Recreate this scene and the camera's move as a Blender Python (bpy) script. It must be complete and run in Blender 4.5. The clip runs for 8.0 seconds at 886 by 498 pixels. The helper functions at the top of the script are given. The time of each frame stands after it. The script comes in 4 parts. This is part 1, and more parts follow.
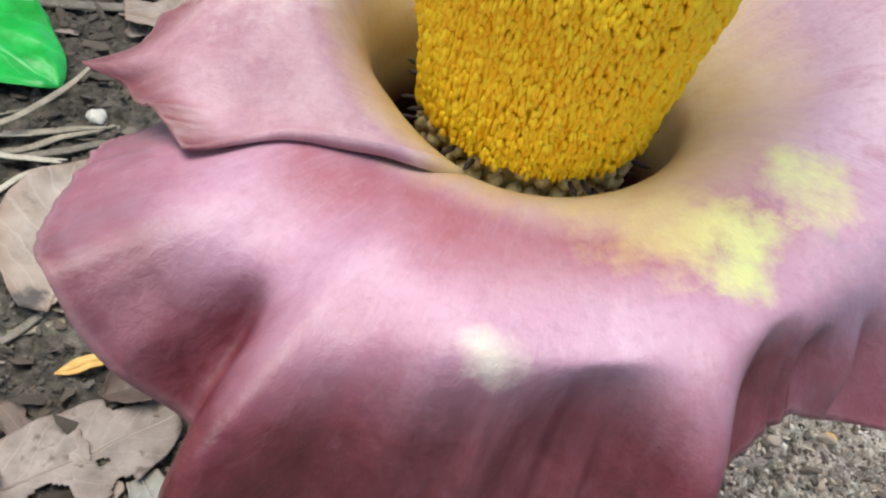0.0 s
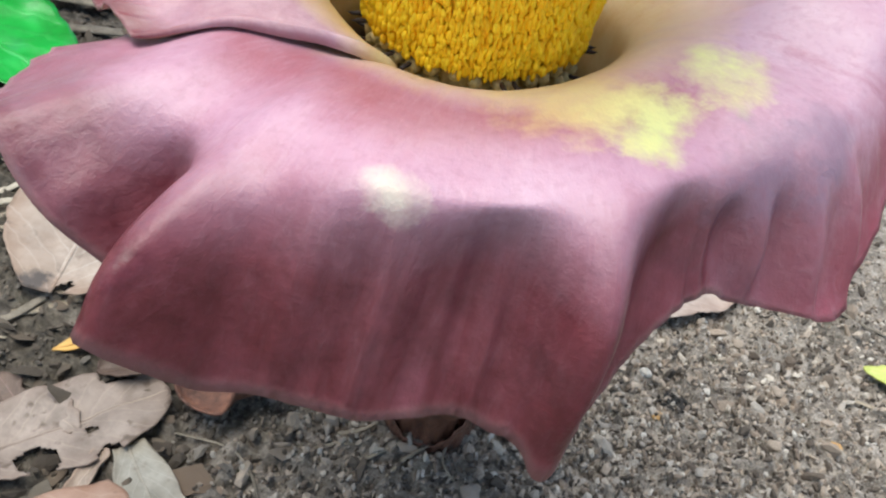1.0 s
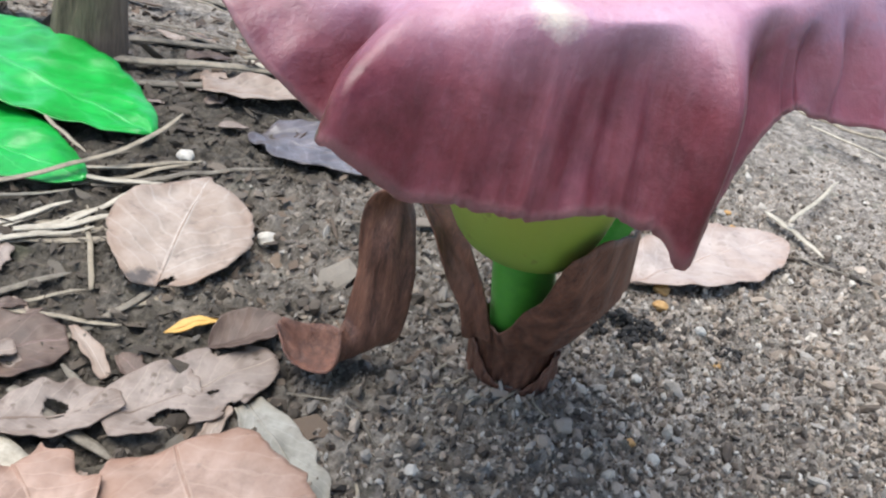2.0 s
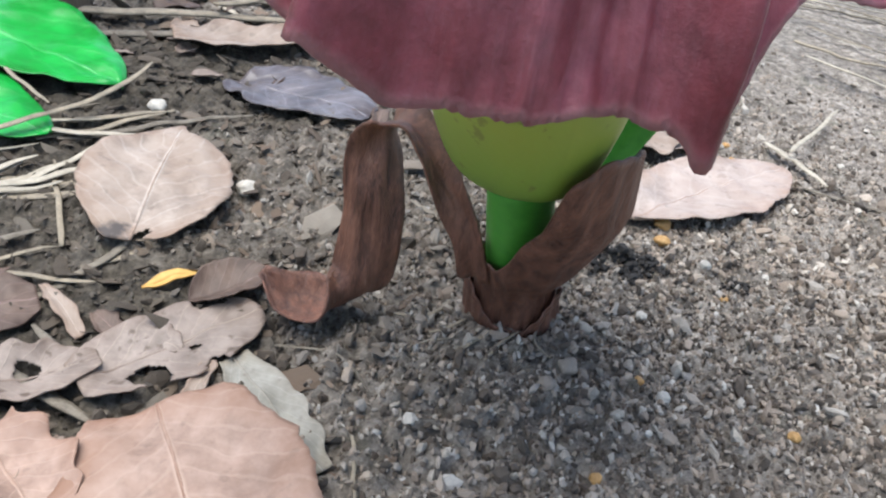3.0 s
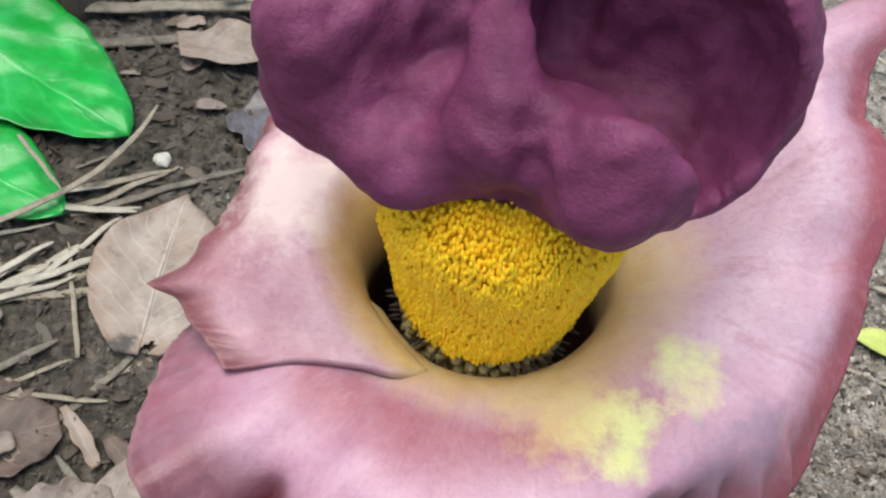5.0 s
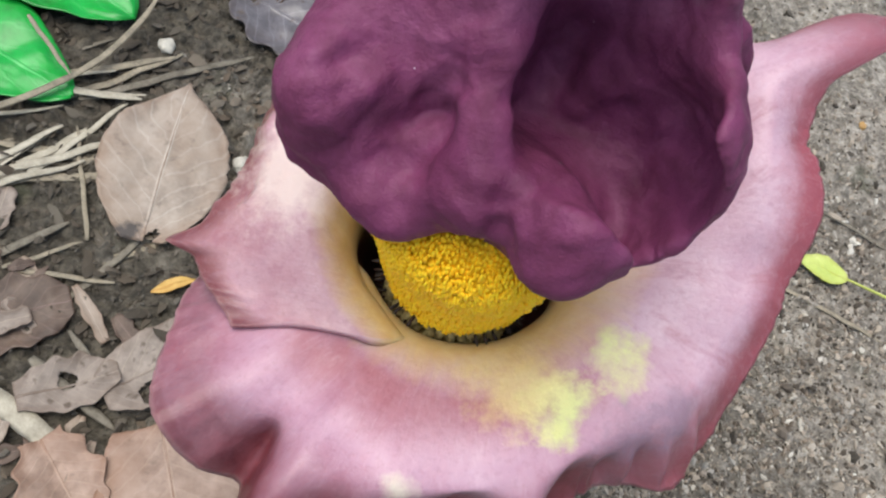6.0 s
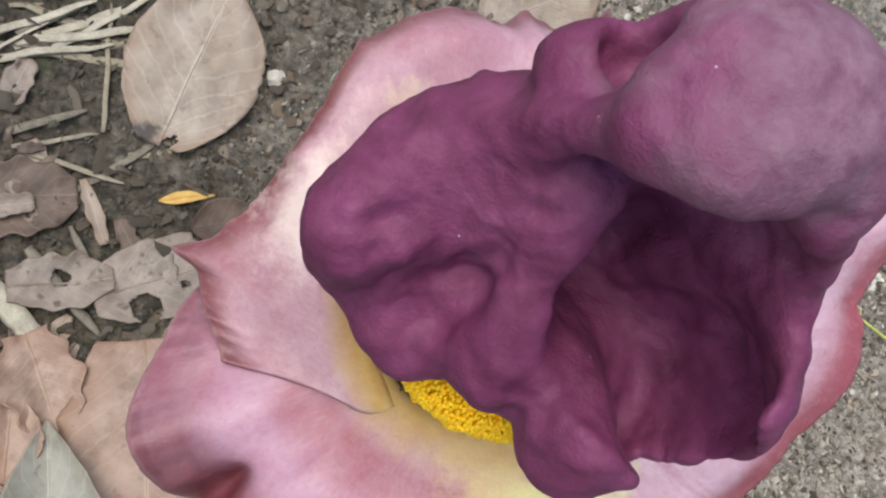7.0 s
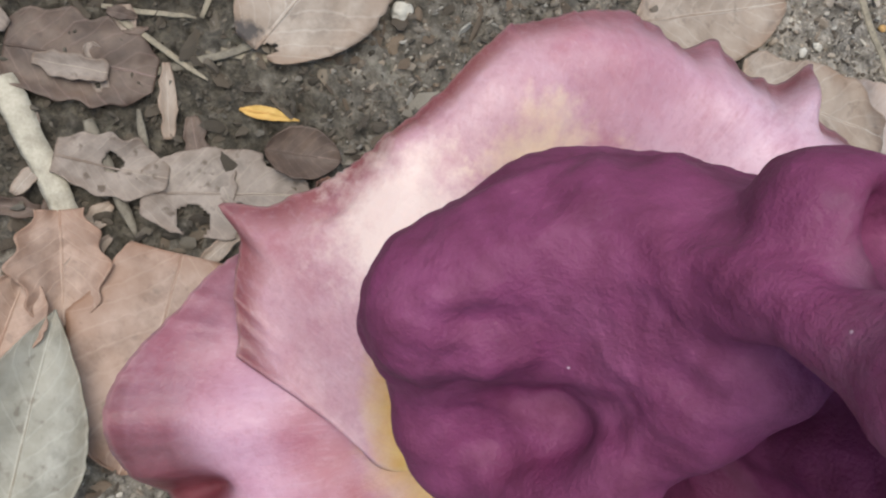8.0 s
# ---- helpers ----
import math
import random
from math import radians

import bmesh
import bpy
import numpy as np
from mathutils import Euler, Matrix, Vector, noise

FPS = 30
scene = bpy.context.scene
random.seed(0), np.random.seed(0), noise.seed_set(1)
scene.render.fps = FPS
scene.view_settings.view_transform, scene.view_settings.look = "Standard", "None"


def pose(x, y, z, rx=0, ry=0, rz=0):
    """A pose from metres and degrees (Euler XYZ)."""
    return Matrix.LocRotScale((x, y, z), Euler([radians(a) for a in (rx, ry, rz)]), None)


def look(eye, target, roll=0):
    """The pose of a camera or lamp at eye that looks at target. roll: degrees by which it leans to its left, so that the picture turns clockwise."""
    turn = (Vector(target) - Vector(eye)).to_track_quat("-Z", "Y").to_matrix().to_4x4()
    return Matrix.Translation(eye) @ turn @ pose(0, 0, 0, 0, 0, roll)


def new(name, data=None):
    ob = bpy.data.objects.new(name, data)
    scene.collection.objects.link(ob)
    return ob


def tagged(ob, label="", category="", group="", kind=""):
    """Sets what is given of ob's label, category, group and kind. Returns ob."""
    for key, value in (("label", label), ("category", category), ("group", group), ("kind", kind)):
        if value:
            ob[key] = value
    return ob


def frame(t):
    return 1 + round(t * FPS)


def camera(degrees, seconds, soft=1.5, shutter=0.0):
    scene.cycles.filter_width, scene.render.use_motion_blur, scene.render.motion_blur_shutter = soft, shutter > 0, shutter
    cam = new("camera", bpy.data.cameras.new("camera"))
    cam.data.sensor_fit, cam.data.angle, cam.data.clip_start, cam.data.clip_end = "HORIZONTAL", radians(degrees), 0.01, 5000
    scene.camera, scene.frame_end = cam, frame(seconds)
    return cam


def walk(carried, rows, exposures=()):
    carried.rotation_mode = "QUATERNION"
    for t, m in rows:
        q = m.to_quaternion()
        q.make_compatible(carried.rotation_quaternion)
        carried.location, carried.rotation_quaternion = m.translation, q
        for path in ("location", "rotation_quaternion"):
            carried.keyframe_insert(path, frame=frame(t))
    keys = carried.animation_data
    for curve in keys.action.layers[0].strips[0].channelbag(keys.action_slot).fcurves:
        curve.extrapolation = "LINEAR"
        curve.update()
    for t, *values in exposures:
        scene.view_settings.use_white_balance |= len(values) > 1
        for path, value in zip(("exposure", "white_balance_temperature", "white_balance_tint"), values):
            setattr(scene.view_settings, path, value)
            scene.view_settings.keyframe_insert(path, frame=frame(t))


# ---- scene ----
cam = camera(52.00, 8.0, 2.2)
PATH = [
    (0, (-0.0463, -0.2230, 0.2723), (-0.0163, 0.0910, 0.0264), 21.27),
    (0.2, (-0.0535, -0.2331, 0.2633), (-0.0261, 0.0820, 0.0185), 21.13),
    (0.5, (-0.0510, -0.2446, 0.2586), (-0.0345, 0.0817, 0.0278), 20.90),
    (1, (-0.0148, -0.2463, 0.2548), (-0.0146, 0.0849, 0.0305), 18.59),
    (1.3, (-0.0127, -0.2815, 0.2434), (-0.0201, 0.0570, 0.0305), 16.42),
    (1.5, (-0.0266, -0.3021, 0.2292), (-0.0373, 0.0428, 0.0268), 14.65),
    (1.7, (-0.0323, -0.3108, 0.2261), (-0.0448, 0.0423, 0.0385), 13.82),
    (2.8, (-0.0310, -0.2934, 0.2004), (-0.0276, 0.0564, 0.0064), 11.44),
    (3, (-0.0310, -0.2933, 0.2027), (-0.0310, 0.0524, 0.0014), 11.25),
    (3.5, (-0.0288, -0.2704, 0.2306), (-0.0391, 0.0576, 0.0018), 11.96),
    (4, (-0.0377, -0.2412, 0.2696), (-0.0426, 0.0661, 0.0136), 12.45),
    (4.5, (-0.0437, -0.2270, 0.3205), (-0.0382, 0.0687, 0.0511), 13.99),
    (4.7, (-0.0448, -0.2224, 0.3405), (-0.0379, 0.0674, 0.0649), 14.63),
    (5.8, (-0.0545, -0.2047, 0.4097), (-0.0141, 0.0183, 0.0801), 26.84),
    (6, (-0.0598, -0.2037, 0.4183), (-0.0179, 0.0123, 0.0843), 28.02),
    (6.2, (-0.0673, -0.1873, 0.4221), (-0.0229, 0.0124, 0.0784), 30.43),
    (6.5, (-0.0751, -0.1693, 0.4283), (-0.0192, 0.0114, 0.0758), 38.32),
    (7, (-0.0886, -0.1399, 0.4312), (-0.0205, 0.0129, 0.0679), 52.31),
    (7.5, (-0.0890, -0.1183, 0.4121), (-0.0219, 0.0166, 0.0416), 62.94),
    (8, (-0.1012, -0.1067, 0.3895), (-0.0376, 0.0092, 0.0119), 74.04),
]
walk(cam, [(t, look(eye, target, roll)) for t, eye, target, roll in PATH], ((0.0, 0.90, 6700, 6), (1.0, 0.95, 6700, 6), (1.5, 1.18, 6500, 9), (3.0, 1.22, 6400, 9), (3.5, 1.32, 6450, 9), (4.0, 0.92, 6600, 7), (4.3, 0.88, 6650, 6), (4.7, 0.82, 6700, 6), (5.8, 0.70, 6700, 6), (6.8, 0.63, 6700, 6), (8.0, 0.58, 6700, 6)))

# ---- light ----
world = bpy.data.worlds.new("sky")
scene.world = world
world.use_nodes = True
wn = world.node_tree.nodes
sky = wn.new("ShaderNodeTexSky")
sky.sky_type = "NISHITA"
sky.sun_disc = False
SUN_EL, SUN_ROT = 75.0, 255.0
sky.sun_elevation, sky.sun_rotation = radians(SUN_EL), radians(SUN_ROT)
sky.air_density, sky.dust_density, sky.ozone_density = 1.0, 1.5, 1.0
wn["Background"].inputs["Strength"].default_value = 0.105
world.node_tree.links.new(sky.outputs["Color"], wn["Background"].inputs["Color"])
sun = new("sun", bpy.data.lights.new("sun", "SUN"))
sun.data.energy, sun.data.angle, sun.data.color = 2.3, radians(55), (1.0, 0.98, 0.95)
_se, _sr = radians(SUN_EL), radians(SUN_ROT)
sun_way = Vector((math.sin(_sr) * math.cos(_se), math.cos(_sr) * math.cos(_se), math.sin(_se)))
sun.matrix_world = look(sun_way * 5, (0, 0, 0))


# ---- materials ----
class Mat:
    """A principled material with short calls for its nodes."""

    def __init__(self, name, rough=0.6, coords="Object", **inputs):
        self.m = bpy.data.materials.new(name)
        self.m.use_nodes = True
        self.t = self.m.node_tree
        self.b = self.t.nodes["Principled BSDF"]
        self.co = self.t.nodes.new("ShaderNodeTexCoord").outputs[coords]
        self.b.inputs["Roughness"].default_value = rough
        for k, v in inputs.items():
            self.b.inputs[k.replace("_", " ")].default_value = v

    def link(self, a, sock):
        if isinstance(a, (int, float)):
            sock.default_value = a
        elif isinstance(a, tuple):
            sock.default_value = a if len(a) == len(sock.default_value) else (*a, 1.0)
        else:
            self.t.links.new(a, sock)

    def node(self, kind, out, **ins):
        n = self.t.nodes.new(kind)
        for k, v in ins.items():
            self.link(v, n.inputs[k])
        return n.outputs[out]

    def scaled(self, x, y, z, co=None):
        return self.node("ShaderNodeMapping", "Vector", Vector=co or self.co, Scale=(x, y, z))

    def noise(self, scale, detail=4.0, rough=0.6, co=None, dist=0.0):
        return self.node("ShaderNodeTexNoise", "Fac", Vector=co or self.co, Scale=float(scale), Detail=float(detail), Roughness=float(rough), Distortion=float(dist))

    def voro(self, scale, out="Distance", co=None):
        return self.node("ShaderNodeTexVoronoi", out, Vector=co or self.co, Scale=float(scale))

    def ramp(self, fac, *stops):
        n = self.t.nodes.new("ShaderNodeValToRGB")
        e = n.color_ramp.elements
        while len(e) < len(stops):
            e.new(0.5)
        for el, (p, c) in zip(e, stops):
            el.position = p
            el.color = (c, c, c, 1) if isinstance(c, (int, float)) else (*c, 1)
        self.t.links.new(fac, n.inputs["Fac"])
        return n.outputs["Color"]

    def mix(self, fac, a, b, blend="MIX"):
        n = self.t.nodes.new("ShaderNodeMix")
        n.data_type, n.blend_type = "RGBA", blend
        self.link(fac, n.inputs[0]), self.link(a, n.inputs[6]), self.link(b, n.inputs[7])
        return n.outputs[2]

    def math(self, op, a, b=0.0, clamp=False):
        n = self.t.nodes.new("ShaderNodeMath")
        n.operation, n.use_clamp = op, clamp
        self.link(a, n.inputs[0]), self.link(b, n.inputs[1])
        return n.outputs[0]

    def near(self, place, soft, hard=0.0, wobble=None):
        """1 at a place, 0 past soft metres from it, with a wobbling edge."""
        n = self.t.nodes.new("ShaderNodeVectorMath")
        n.operation = "DISTANCE"
        self.t.links.new(self.co, n.inputs[0])
        n.inputs[1].default_value = place
        d = n.outputs["Value"]
        if wobble is not None:
            d = self.math("ADD", d, self.math("MULTIPLY", self.math("SUBTRACT", wobble, 0.5), soft * 2.0))
        r = self.node("ShaderNodeMapRange", "Result", Value=d)
        mr = r.node
        mr.inputs["From Min"].default_value, mr.inputs["From Max"].default_value = soft, hard
        return r

    def uv(self):
        n = self.t.nodes.new("ShaderNodeUVMap")
        s = self.node("ShaderNodeSeparateXYZ", 0, Vector=n.outputs[0]).node
        return s.outputs[0], s.outputs[1], n.outputs[0]

    def bump(self, height, strength=0.3, dist=0.001):
        n = self.t.nodes.new("ShaderNodeBump")
        n.inputs["Strength"].default_value, n.inputs["Distance"].default_value = strength, dist
        self.t.links.new(height, n.inputs["Height"])
        self.t.links.new(n.outputs[0], self.b.inputs["Normal"])

    def colour(self, c):
        self.link(c, self.b.inputs["Base Color"])
        return self

    def rough(self, r):
        self.link(r, self.b.inputs["Roughness"])
        return self


def make_spathe():
    k = Mat("spathe_skin", 0.40, Coat_Weight=0.10, Specular_IOR_Level=0.42, Coat_Roughness=0.34, Subsurface_Weight=0.06, Subsurface_Scale=0.003)
    k.b.inputs["Subsurface Radius"].default_value = (1.0, 0.4, 0.3)
    u, v, uv = k.uv()
    big, mid, speck = k.noise(26, 4, 0.6), k.noise(110, 6, 0.7), k.noise(520, 3, 0.6)
    streak = k.noise(1.0, 6, 0.75, k.scaled(38, 3, 1, uv), 0.6)
    fine = k.noise(1.0, 4, 0.7, k.scaled(300, 30, 1, uv), 0.8)
    # base: rose and mauve in soft clouds
    c = k.ramp(k.math("ADD", k.math("MULTIPLY", big, 0.82), k.math("MULTIPLY", streak, 0.18)), (0.36, (0.35, 0.125, 0.175)), (0.5, (0.455, 0.245, 0.315)), (0.66, (0.53, 0.345, 0.42)))
    # paler lavender inner flank, brownish rose flap
    flank = k.math("MULTIPLY", k.ramp(u, (0.18, 0.0), (0.30, 1.0), (0.66, 1.0), (0.76, 0.0)), k.ramp(v, (0.52, 0.0), (0.62, 1.0), (0.92, 1.0), (0.98, 0.0)))
    c = k.mix(k.math("MULTIPLY", flank, k.ramp(streak, (0.35, 0.65), (0.66, 0.12))), c, (0.60, 0.425, 0.50))
    c = k.mix(k.math("MULTIPLY", flank, k.ramp(streak, (0.30, 0.55), (0.47, 0.0))), c, (0.31, 0.085, 0.125))
    flap = k.math("MULTIPLY", k.ramp(u, (0.0, 1.0), (0.17, 1.0), (0.25, 0.0)), k.ramp(v, (0.50, 0.6), (0.70, 1.0)))
    c = k.mix(k.math("MULTIPLY", flap, 0.42), c, k.ramp(mid, (0.35, (0.36, 0.17, 0.165)), (0.62, (0.54, 0.35, 0.32))))
    brown = k.math("MULTIPLY", flap, k.ramp(k.math("ADD", v, k.math("MULTIPLY", k.math("SUBTRACT", mid, 0.5), 0.25)), (0.86, 0.0), (1.0, 0.85)))
    c = k.mix(brown, c, (0.25, 0.085, 0.085))
    # deep red skirt in front
    front = k.ramp(u, (0.62, 0.0), (0.70, 1.0), (0.88, 1.0), (0.94, 0.55))
    skirt = k.math("MULTIPLY", k.math("MULTIPLY", k.ramp(v, (0.77, 0.0), (0.89, 0.95), (1.0, 1.0)), front), k.ramp(k.math("ADD", k.math("MULTIPLY", streak, 0.6), k.math("MULTIPLY", mid, 0.4)), (0.36, 1.0), (0.75, 0.85)))
    edge = k.math("MULTIPLY", k.ramp(v, (0.88, 0.0), (0.97, 1.0)), k.ramp(big, (0.35, 0.5), (0.65, 0.9)))
    c = k.mix(k.math("MAXIMUM", skirt, edge), c, k.ramp(mid, (0.3, (0.078, 0.005, 0.008)), (0.7, (0.165, 0.022, 0.028))))
    c = k.mix(k.math("MULTIPLY", k.ramp(v, (0.986, 0.0), (0.998, 1.0)), 0.25), c, (0.55, 0.38, 0.36))
    margin = k.math("MULTIPLY", k.ramp(u, (0.42, 0.0), (0.50, 1.0), (0.64, 1.0), (0.68, 0.0)), k.ramp(k.math("ADD", v, k.math("MULTIPLY", k.math("SUBTRACT", mid, 0.5), 0.12)), (0.82, 0.0), (0.93, 0.85)))
    c = k.mix(margin, c, (0.30, 0.065, 0.085))
    # red band a little outside the lip
    band = k.math("MULTIPLY", k.ramp(v, (0.575, 0.0), (0.62, 1.0), (0.67, 0.7), (0.73, 0.0)), k.math("MULTIPLY", front, k.ramp(big, (0.3, 0.85), (0.7, 0.35))))
    c = k.mix(band, c, (0.33, 0.085, 0.10))
    # lavender sky sheen along the crest, put into the colour
    crest_sheen = k.math("MULTIPLY", k.math("MULTIPLY", k.ramp(v, (0.66, 0.0), (0.75, 0.8), (0.85, 0.0)), front), k.ramp(mid, (0.3, 0.5), (0.7, 1.0)))
    c = k.mix(crest_sheen, c, (0.50, 0.29, 0.38))
    # pale veinlets and specks
    c = k.mix(k.math("MULTIPLY", k.math("MULTIPLY", k.ramp(fine, (0.50, 0.0), (0.72, 1.0)), 0.12), k.math("SUBTRACT", 1.0, k.math("MULTIPLY", skirt, 0.85))), c, (0.74, 0.56, 0.62))
    c = k.mix(k.math("MULTIPLY", k.ramp(speck, (0.35, 1.0), (0.5, 0.0)), 0.13), c, (0.20, 0.05, 0.075))
    # cream and yellow about the lip
    lip = k.math("MULTIPLY", k.ramp(k.math("ADD", v, k.math("MULTIPLY", k.math("SUBTRACT", streak, 0.5), 0.10)), (0.50, 1.0), (0.61, 0.0)), 0.85)
    c = k.mix(lip, c, k.ramp(mid, (0.35, (0.72, 0.52, 0.17)), (0.65, (0.80, 0.66, 0.32))))
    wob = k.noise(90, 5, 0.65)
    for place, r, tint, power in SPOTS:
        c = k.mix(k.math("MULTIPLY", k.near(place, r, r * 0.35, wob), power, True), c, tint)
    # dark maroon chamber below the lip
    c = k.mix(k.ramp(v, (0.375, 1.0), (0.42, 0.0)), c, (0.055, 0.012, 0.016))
    k.colour(c)
    k.rough(k.ramp(mid, (0.3, 0.32), (0.7, 0.54)))
    k.bump(k.math("ADD", k.math("ADD", k.math("MULTIPLY", fine, 0.5), k.math("MULTIPLY", speck, 0.5)), k.math("MULTIPLY", mid, 1.1)), 0.32, 0.0012)
    return k.m


SPOTS = (
    ((-0.025, -0.128, 0.181), 0.0060, (0.62, 0.53, 0.44), 0.95),
    ((0.012, -0.097, 0.196), 0.0125, (0.62, 0.65, 0.26), 0.95),
    ((0.025, -0.079, 0.204), 0.0115, (0.65, 0.65, 0.28), 0.95),
    ((0.000, -0.092, 0.190), 0.016, (0.74, 0.62, 0.26), 0.6),
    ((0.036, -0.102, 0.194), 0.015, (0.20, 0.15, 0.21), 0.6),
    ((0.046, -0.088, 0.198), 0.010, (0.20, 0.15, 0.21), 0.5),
    # cream zone of the flap, with its glossy highlight put into the colour
    ((-0.080, -0.050, 0.199), 0.022, (0.76, 0.62, 0.55), 0.7),
    ((-0.060, -0.020, 0.200), 0.022, (0.72, 0.58, 0.40), 0.7),
    ((-0.047, -0.040, 0.188), 0.018, (0.74, 0.58, 0.22), 0.9),
)


def make_tube():
    k = Mat("spathe_outside", 0.45, Subsurface_Weight=0.05, Subsurface_Scale=0.004)
    v = k.uv()[1]
    c = k.ramp(v, (0.05, (0.09, 0.30, 0.035)), (0.2, (0.27, 0.36, 0.05)), (0.5, (0.36, 0.36, 0.10)), (0.75, (0.36, 0.16, 0.16)))
    c = k.mix(k.math("MULTIPLY", k.noise(60, 5), 0.35), c, (0.30, 0.28, 0.06))
    c = k.mix(k.math("MULTIPLY", k.ramp(k.noise(130, 3, 0.5), (0.64, 0.0), (0.7, 1.0)), 0.5), c, (0.12, 0.10, 0.03))
    k.colour(c)
    k.bump(k.noise(300, 3), 0.15)
    return k.m


def make_plain(name, dark, light, scale, rough=0.7, bump=0.4, dist=0.001, stretch=None, third=None, fine=6.0, **more):
    """A mottled surface of two or three tones at two scales."""
    k = Mat(name, rough, **more)
    co = k.scaled(*stretch) if stretch else None
    a, b = k.noise(scale, 5, 0.65, co), k.noise(scale * fine, 4, 0.6, co)
    mixed = k.math("ADD", k.math("MULTIPLY", a, 0.65), k.math("MULTIPLY", b, 0.35))
    stops = [(0.36, dark), (0.62, light)] + ([(0.74, third)] if third else [])
    k.colour(k.ramp(mixed, *stops))
    k.rough(k.ramp(b, (0.3, max(rough - 0.12, 0.05)), (0.7, min(rough + 0.12, 1.0))))
    k.bump(mixed, bump, dist)
    return k.m


def make_leaf(name, dark, light, vein, spots=0.5, rough=0.62, blotch=(0.10, 0.07, 0.05), stain=()):
    """A leaf blade: tone across, side veins from the midrib, dark specks."""
    k = Mat(name, rough)
    u, v, _ = k.uv()
    side = k.math("ABSOLUTE", k.math("SUBTRACT", u, 0.5))
    bent = k.math("ADD", v, k.math("MULTIPLY", k.noise(70, 2), 0.10))
    wave = k.math("SINE", k.math("MULTIPLY", k.math("SUBTRACT", bent, k.math("MULTIPLY", side, 0.55)), 52.0))
    veins = k.math("MULTIPLY", k.ramp(wave, (0.86, 0.0), (0.98, 1.0)), k.math("MULTIPLY", k.noise(40, 2), 0.5))
    rib = k.ramp(side, (0.008, 1.0), (0.022, 0.0))
    big, mid = k.noise(45, 5, 0.65), k.noise(260, 4, 0.6)
    c = k.ramp(big, (0.32, dark), (0.66, light))
    c = k.mix(k.math("MULTIPLY", mid, 0.3), c, dark)
    c = k.mix(k.math("MULTIPLY", k.ramp(k.noise(32, 5, 0.7), (0.52, 0.0), (0.68, 1.0)), 0.45), c, tuple(0.42 * d for d in dark))
    rimmed = k.math("MAXIMUM", k.ramp(side, (0.30, 0.0), (0.50, 1.0)), k.ramp(v, (0.0, 1.0), (0.10, 0.0), (0.86, 0.0), (1.0, 1.0)))
    c = k.mix(k.math("MULTIPLY", rimmed, k.ramp(big, (0.30, 0.75), (0.62, 0.25))), c, (dark[0] * 0.85, dark[1] * 0.70, dark[2] * 0.58))
    c = k.mix(k.math("MULTIPLY", k.math("MAXIMUM", veins, rib), 0.75), c, vein)
    c = k.mix(k.math("MULTIPLY", k.ramp(k.noise(150, 3, 0.5), (0.62, 0.0), (0.7, 1.0)), spots), c, blotch)
    for place, r in stain:
        c = k.mix(k.math("MULTIPLY", k.near(place, r, r * 0.5, k.noise(120, 3)), 0.9), c, (0.03, 0.025, 0.025))
    k.colour(c)
    k.bump(k.math("ADD", k.math("MULTIPLY", mid, 0.5), k.math("MAXIMUM", veins, rib)), 0.35, 0.0008)
    return k.m


def make_soil():
    k = Mat("soil", 0.92)
    big, mid, fine = k.noise(9, 4, 0.6), k.noise(130, 7, 0.75), k.noise(800, 4, 0.7)
    c = k.ramp(mid, (0.32, (0.050, 0.042, 0.032)), (0.48, (0.25, 0.217, 0.182)), (0.64, (0.57, 0.51, 0.44)))
    c = k.mix(k.math("MULTIPLY", k.ramp(fine, (0.50, 0.0), (0.72, 1.0)), 0.55), c, (0.50, 0.44, 0.35))
    c = k.mix(k.math("MULTIPLY", k.ramp(big, (0.42, 0.0), (0.62, 1.0)), 0.4), c, (0.075, 0.064, 0.048))
    humus = k.math("MAXIMUM", k.near((-0.30, 0.06, 0.0), 0.32, 0.16, k.noise(7, 5, 0.65)), k.math("MULTIPLY", k.near((-0.02, -0.07, 0.0), 0.14, 0.04, k.noise(30, 5, 0.7)), 0.2))
    c = k.mix(k.math("MULTIPLY", humus, 0.85), c, k.ramp(mid, (0.4, (0.020, 0.016, 0.010)), (0.65, (0.11, 0.09, 0.06))))
    c = k.mix(k.math("MULTIPLY", k.ramp(k.noise(28, 3), (0.6, 0.0), (0.72, 1.0)), 0.35), c, (0.05, 0.07, 0.022))
    k.colour(c)
    k.bump(k.math("ADD", mid, k.math("MULTIPLY", fine, 0.5)), 1.0, 0.003)
    return k.m


def make_grains():
    k = Mat("grit", 0.82)
    g = k.t.nodes.new("ShaderNodeNewGeometry").outputs["Random Per Island"]
    c = k.ramp(g, (0.0, (0.030, 0.024, 0.019)), (0.28, (0.11, 0.082, 0.062)), (0.50, (0.34, 0.268, 0.205)), (0.72, (0.54, 0.455, 0.365)), (0.86, (0.42, 0.385, 0.34)), (0.95, (0.64, 0.57, 0.47)), (1.0, (0.80, 0.76, 0.68)))
    c = k.mix(k.math("MULTIPLY", k.noise(900, 4), 0.5), c, (0.15, 0.125, 0.095))
    humus = k.math("MAXIMUM", k.near((-0.30, 0.06, 0.0), 0.32, 0.16, k.noise(7, 5, 0.65)), k.math("MULTIPLY", k.near((-0.02, -0.07, 0.0), 0.14, 0.04, k.noise(30, 5, 0.7)), 0.2))
    c = k.mix(k.math("MULTIPLY", humus, 0.85), c, (0.06, 0.048, 0.034))
    k.colour(c)
    k.bump(k.noise(1300, 4), 0.7, 0.0008)
    return k.m


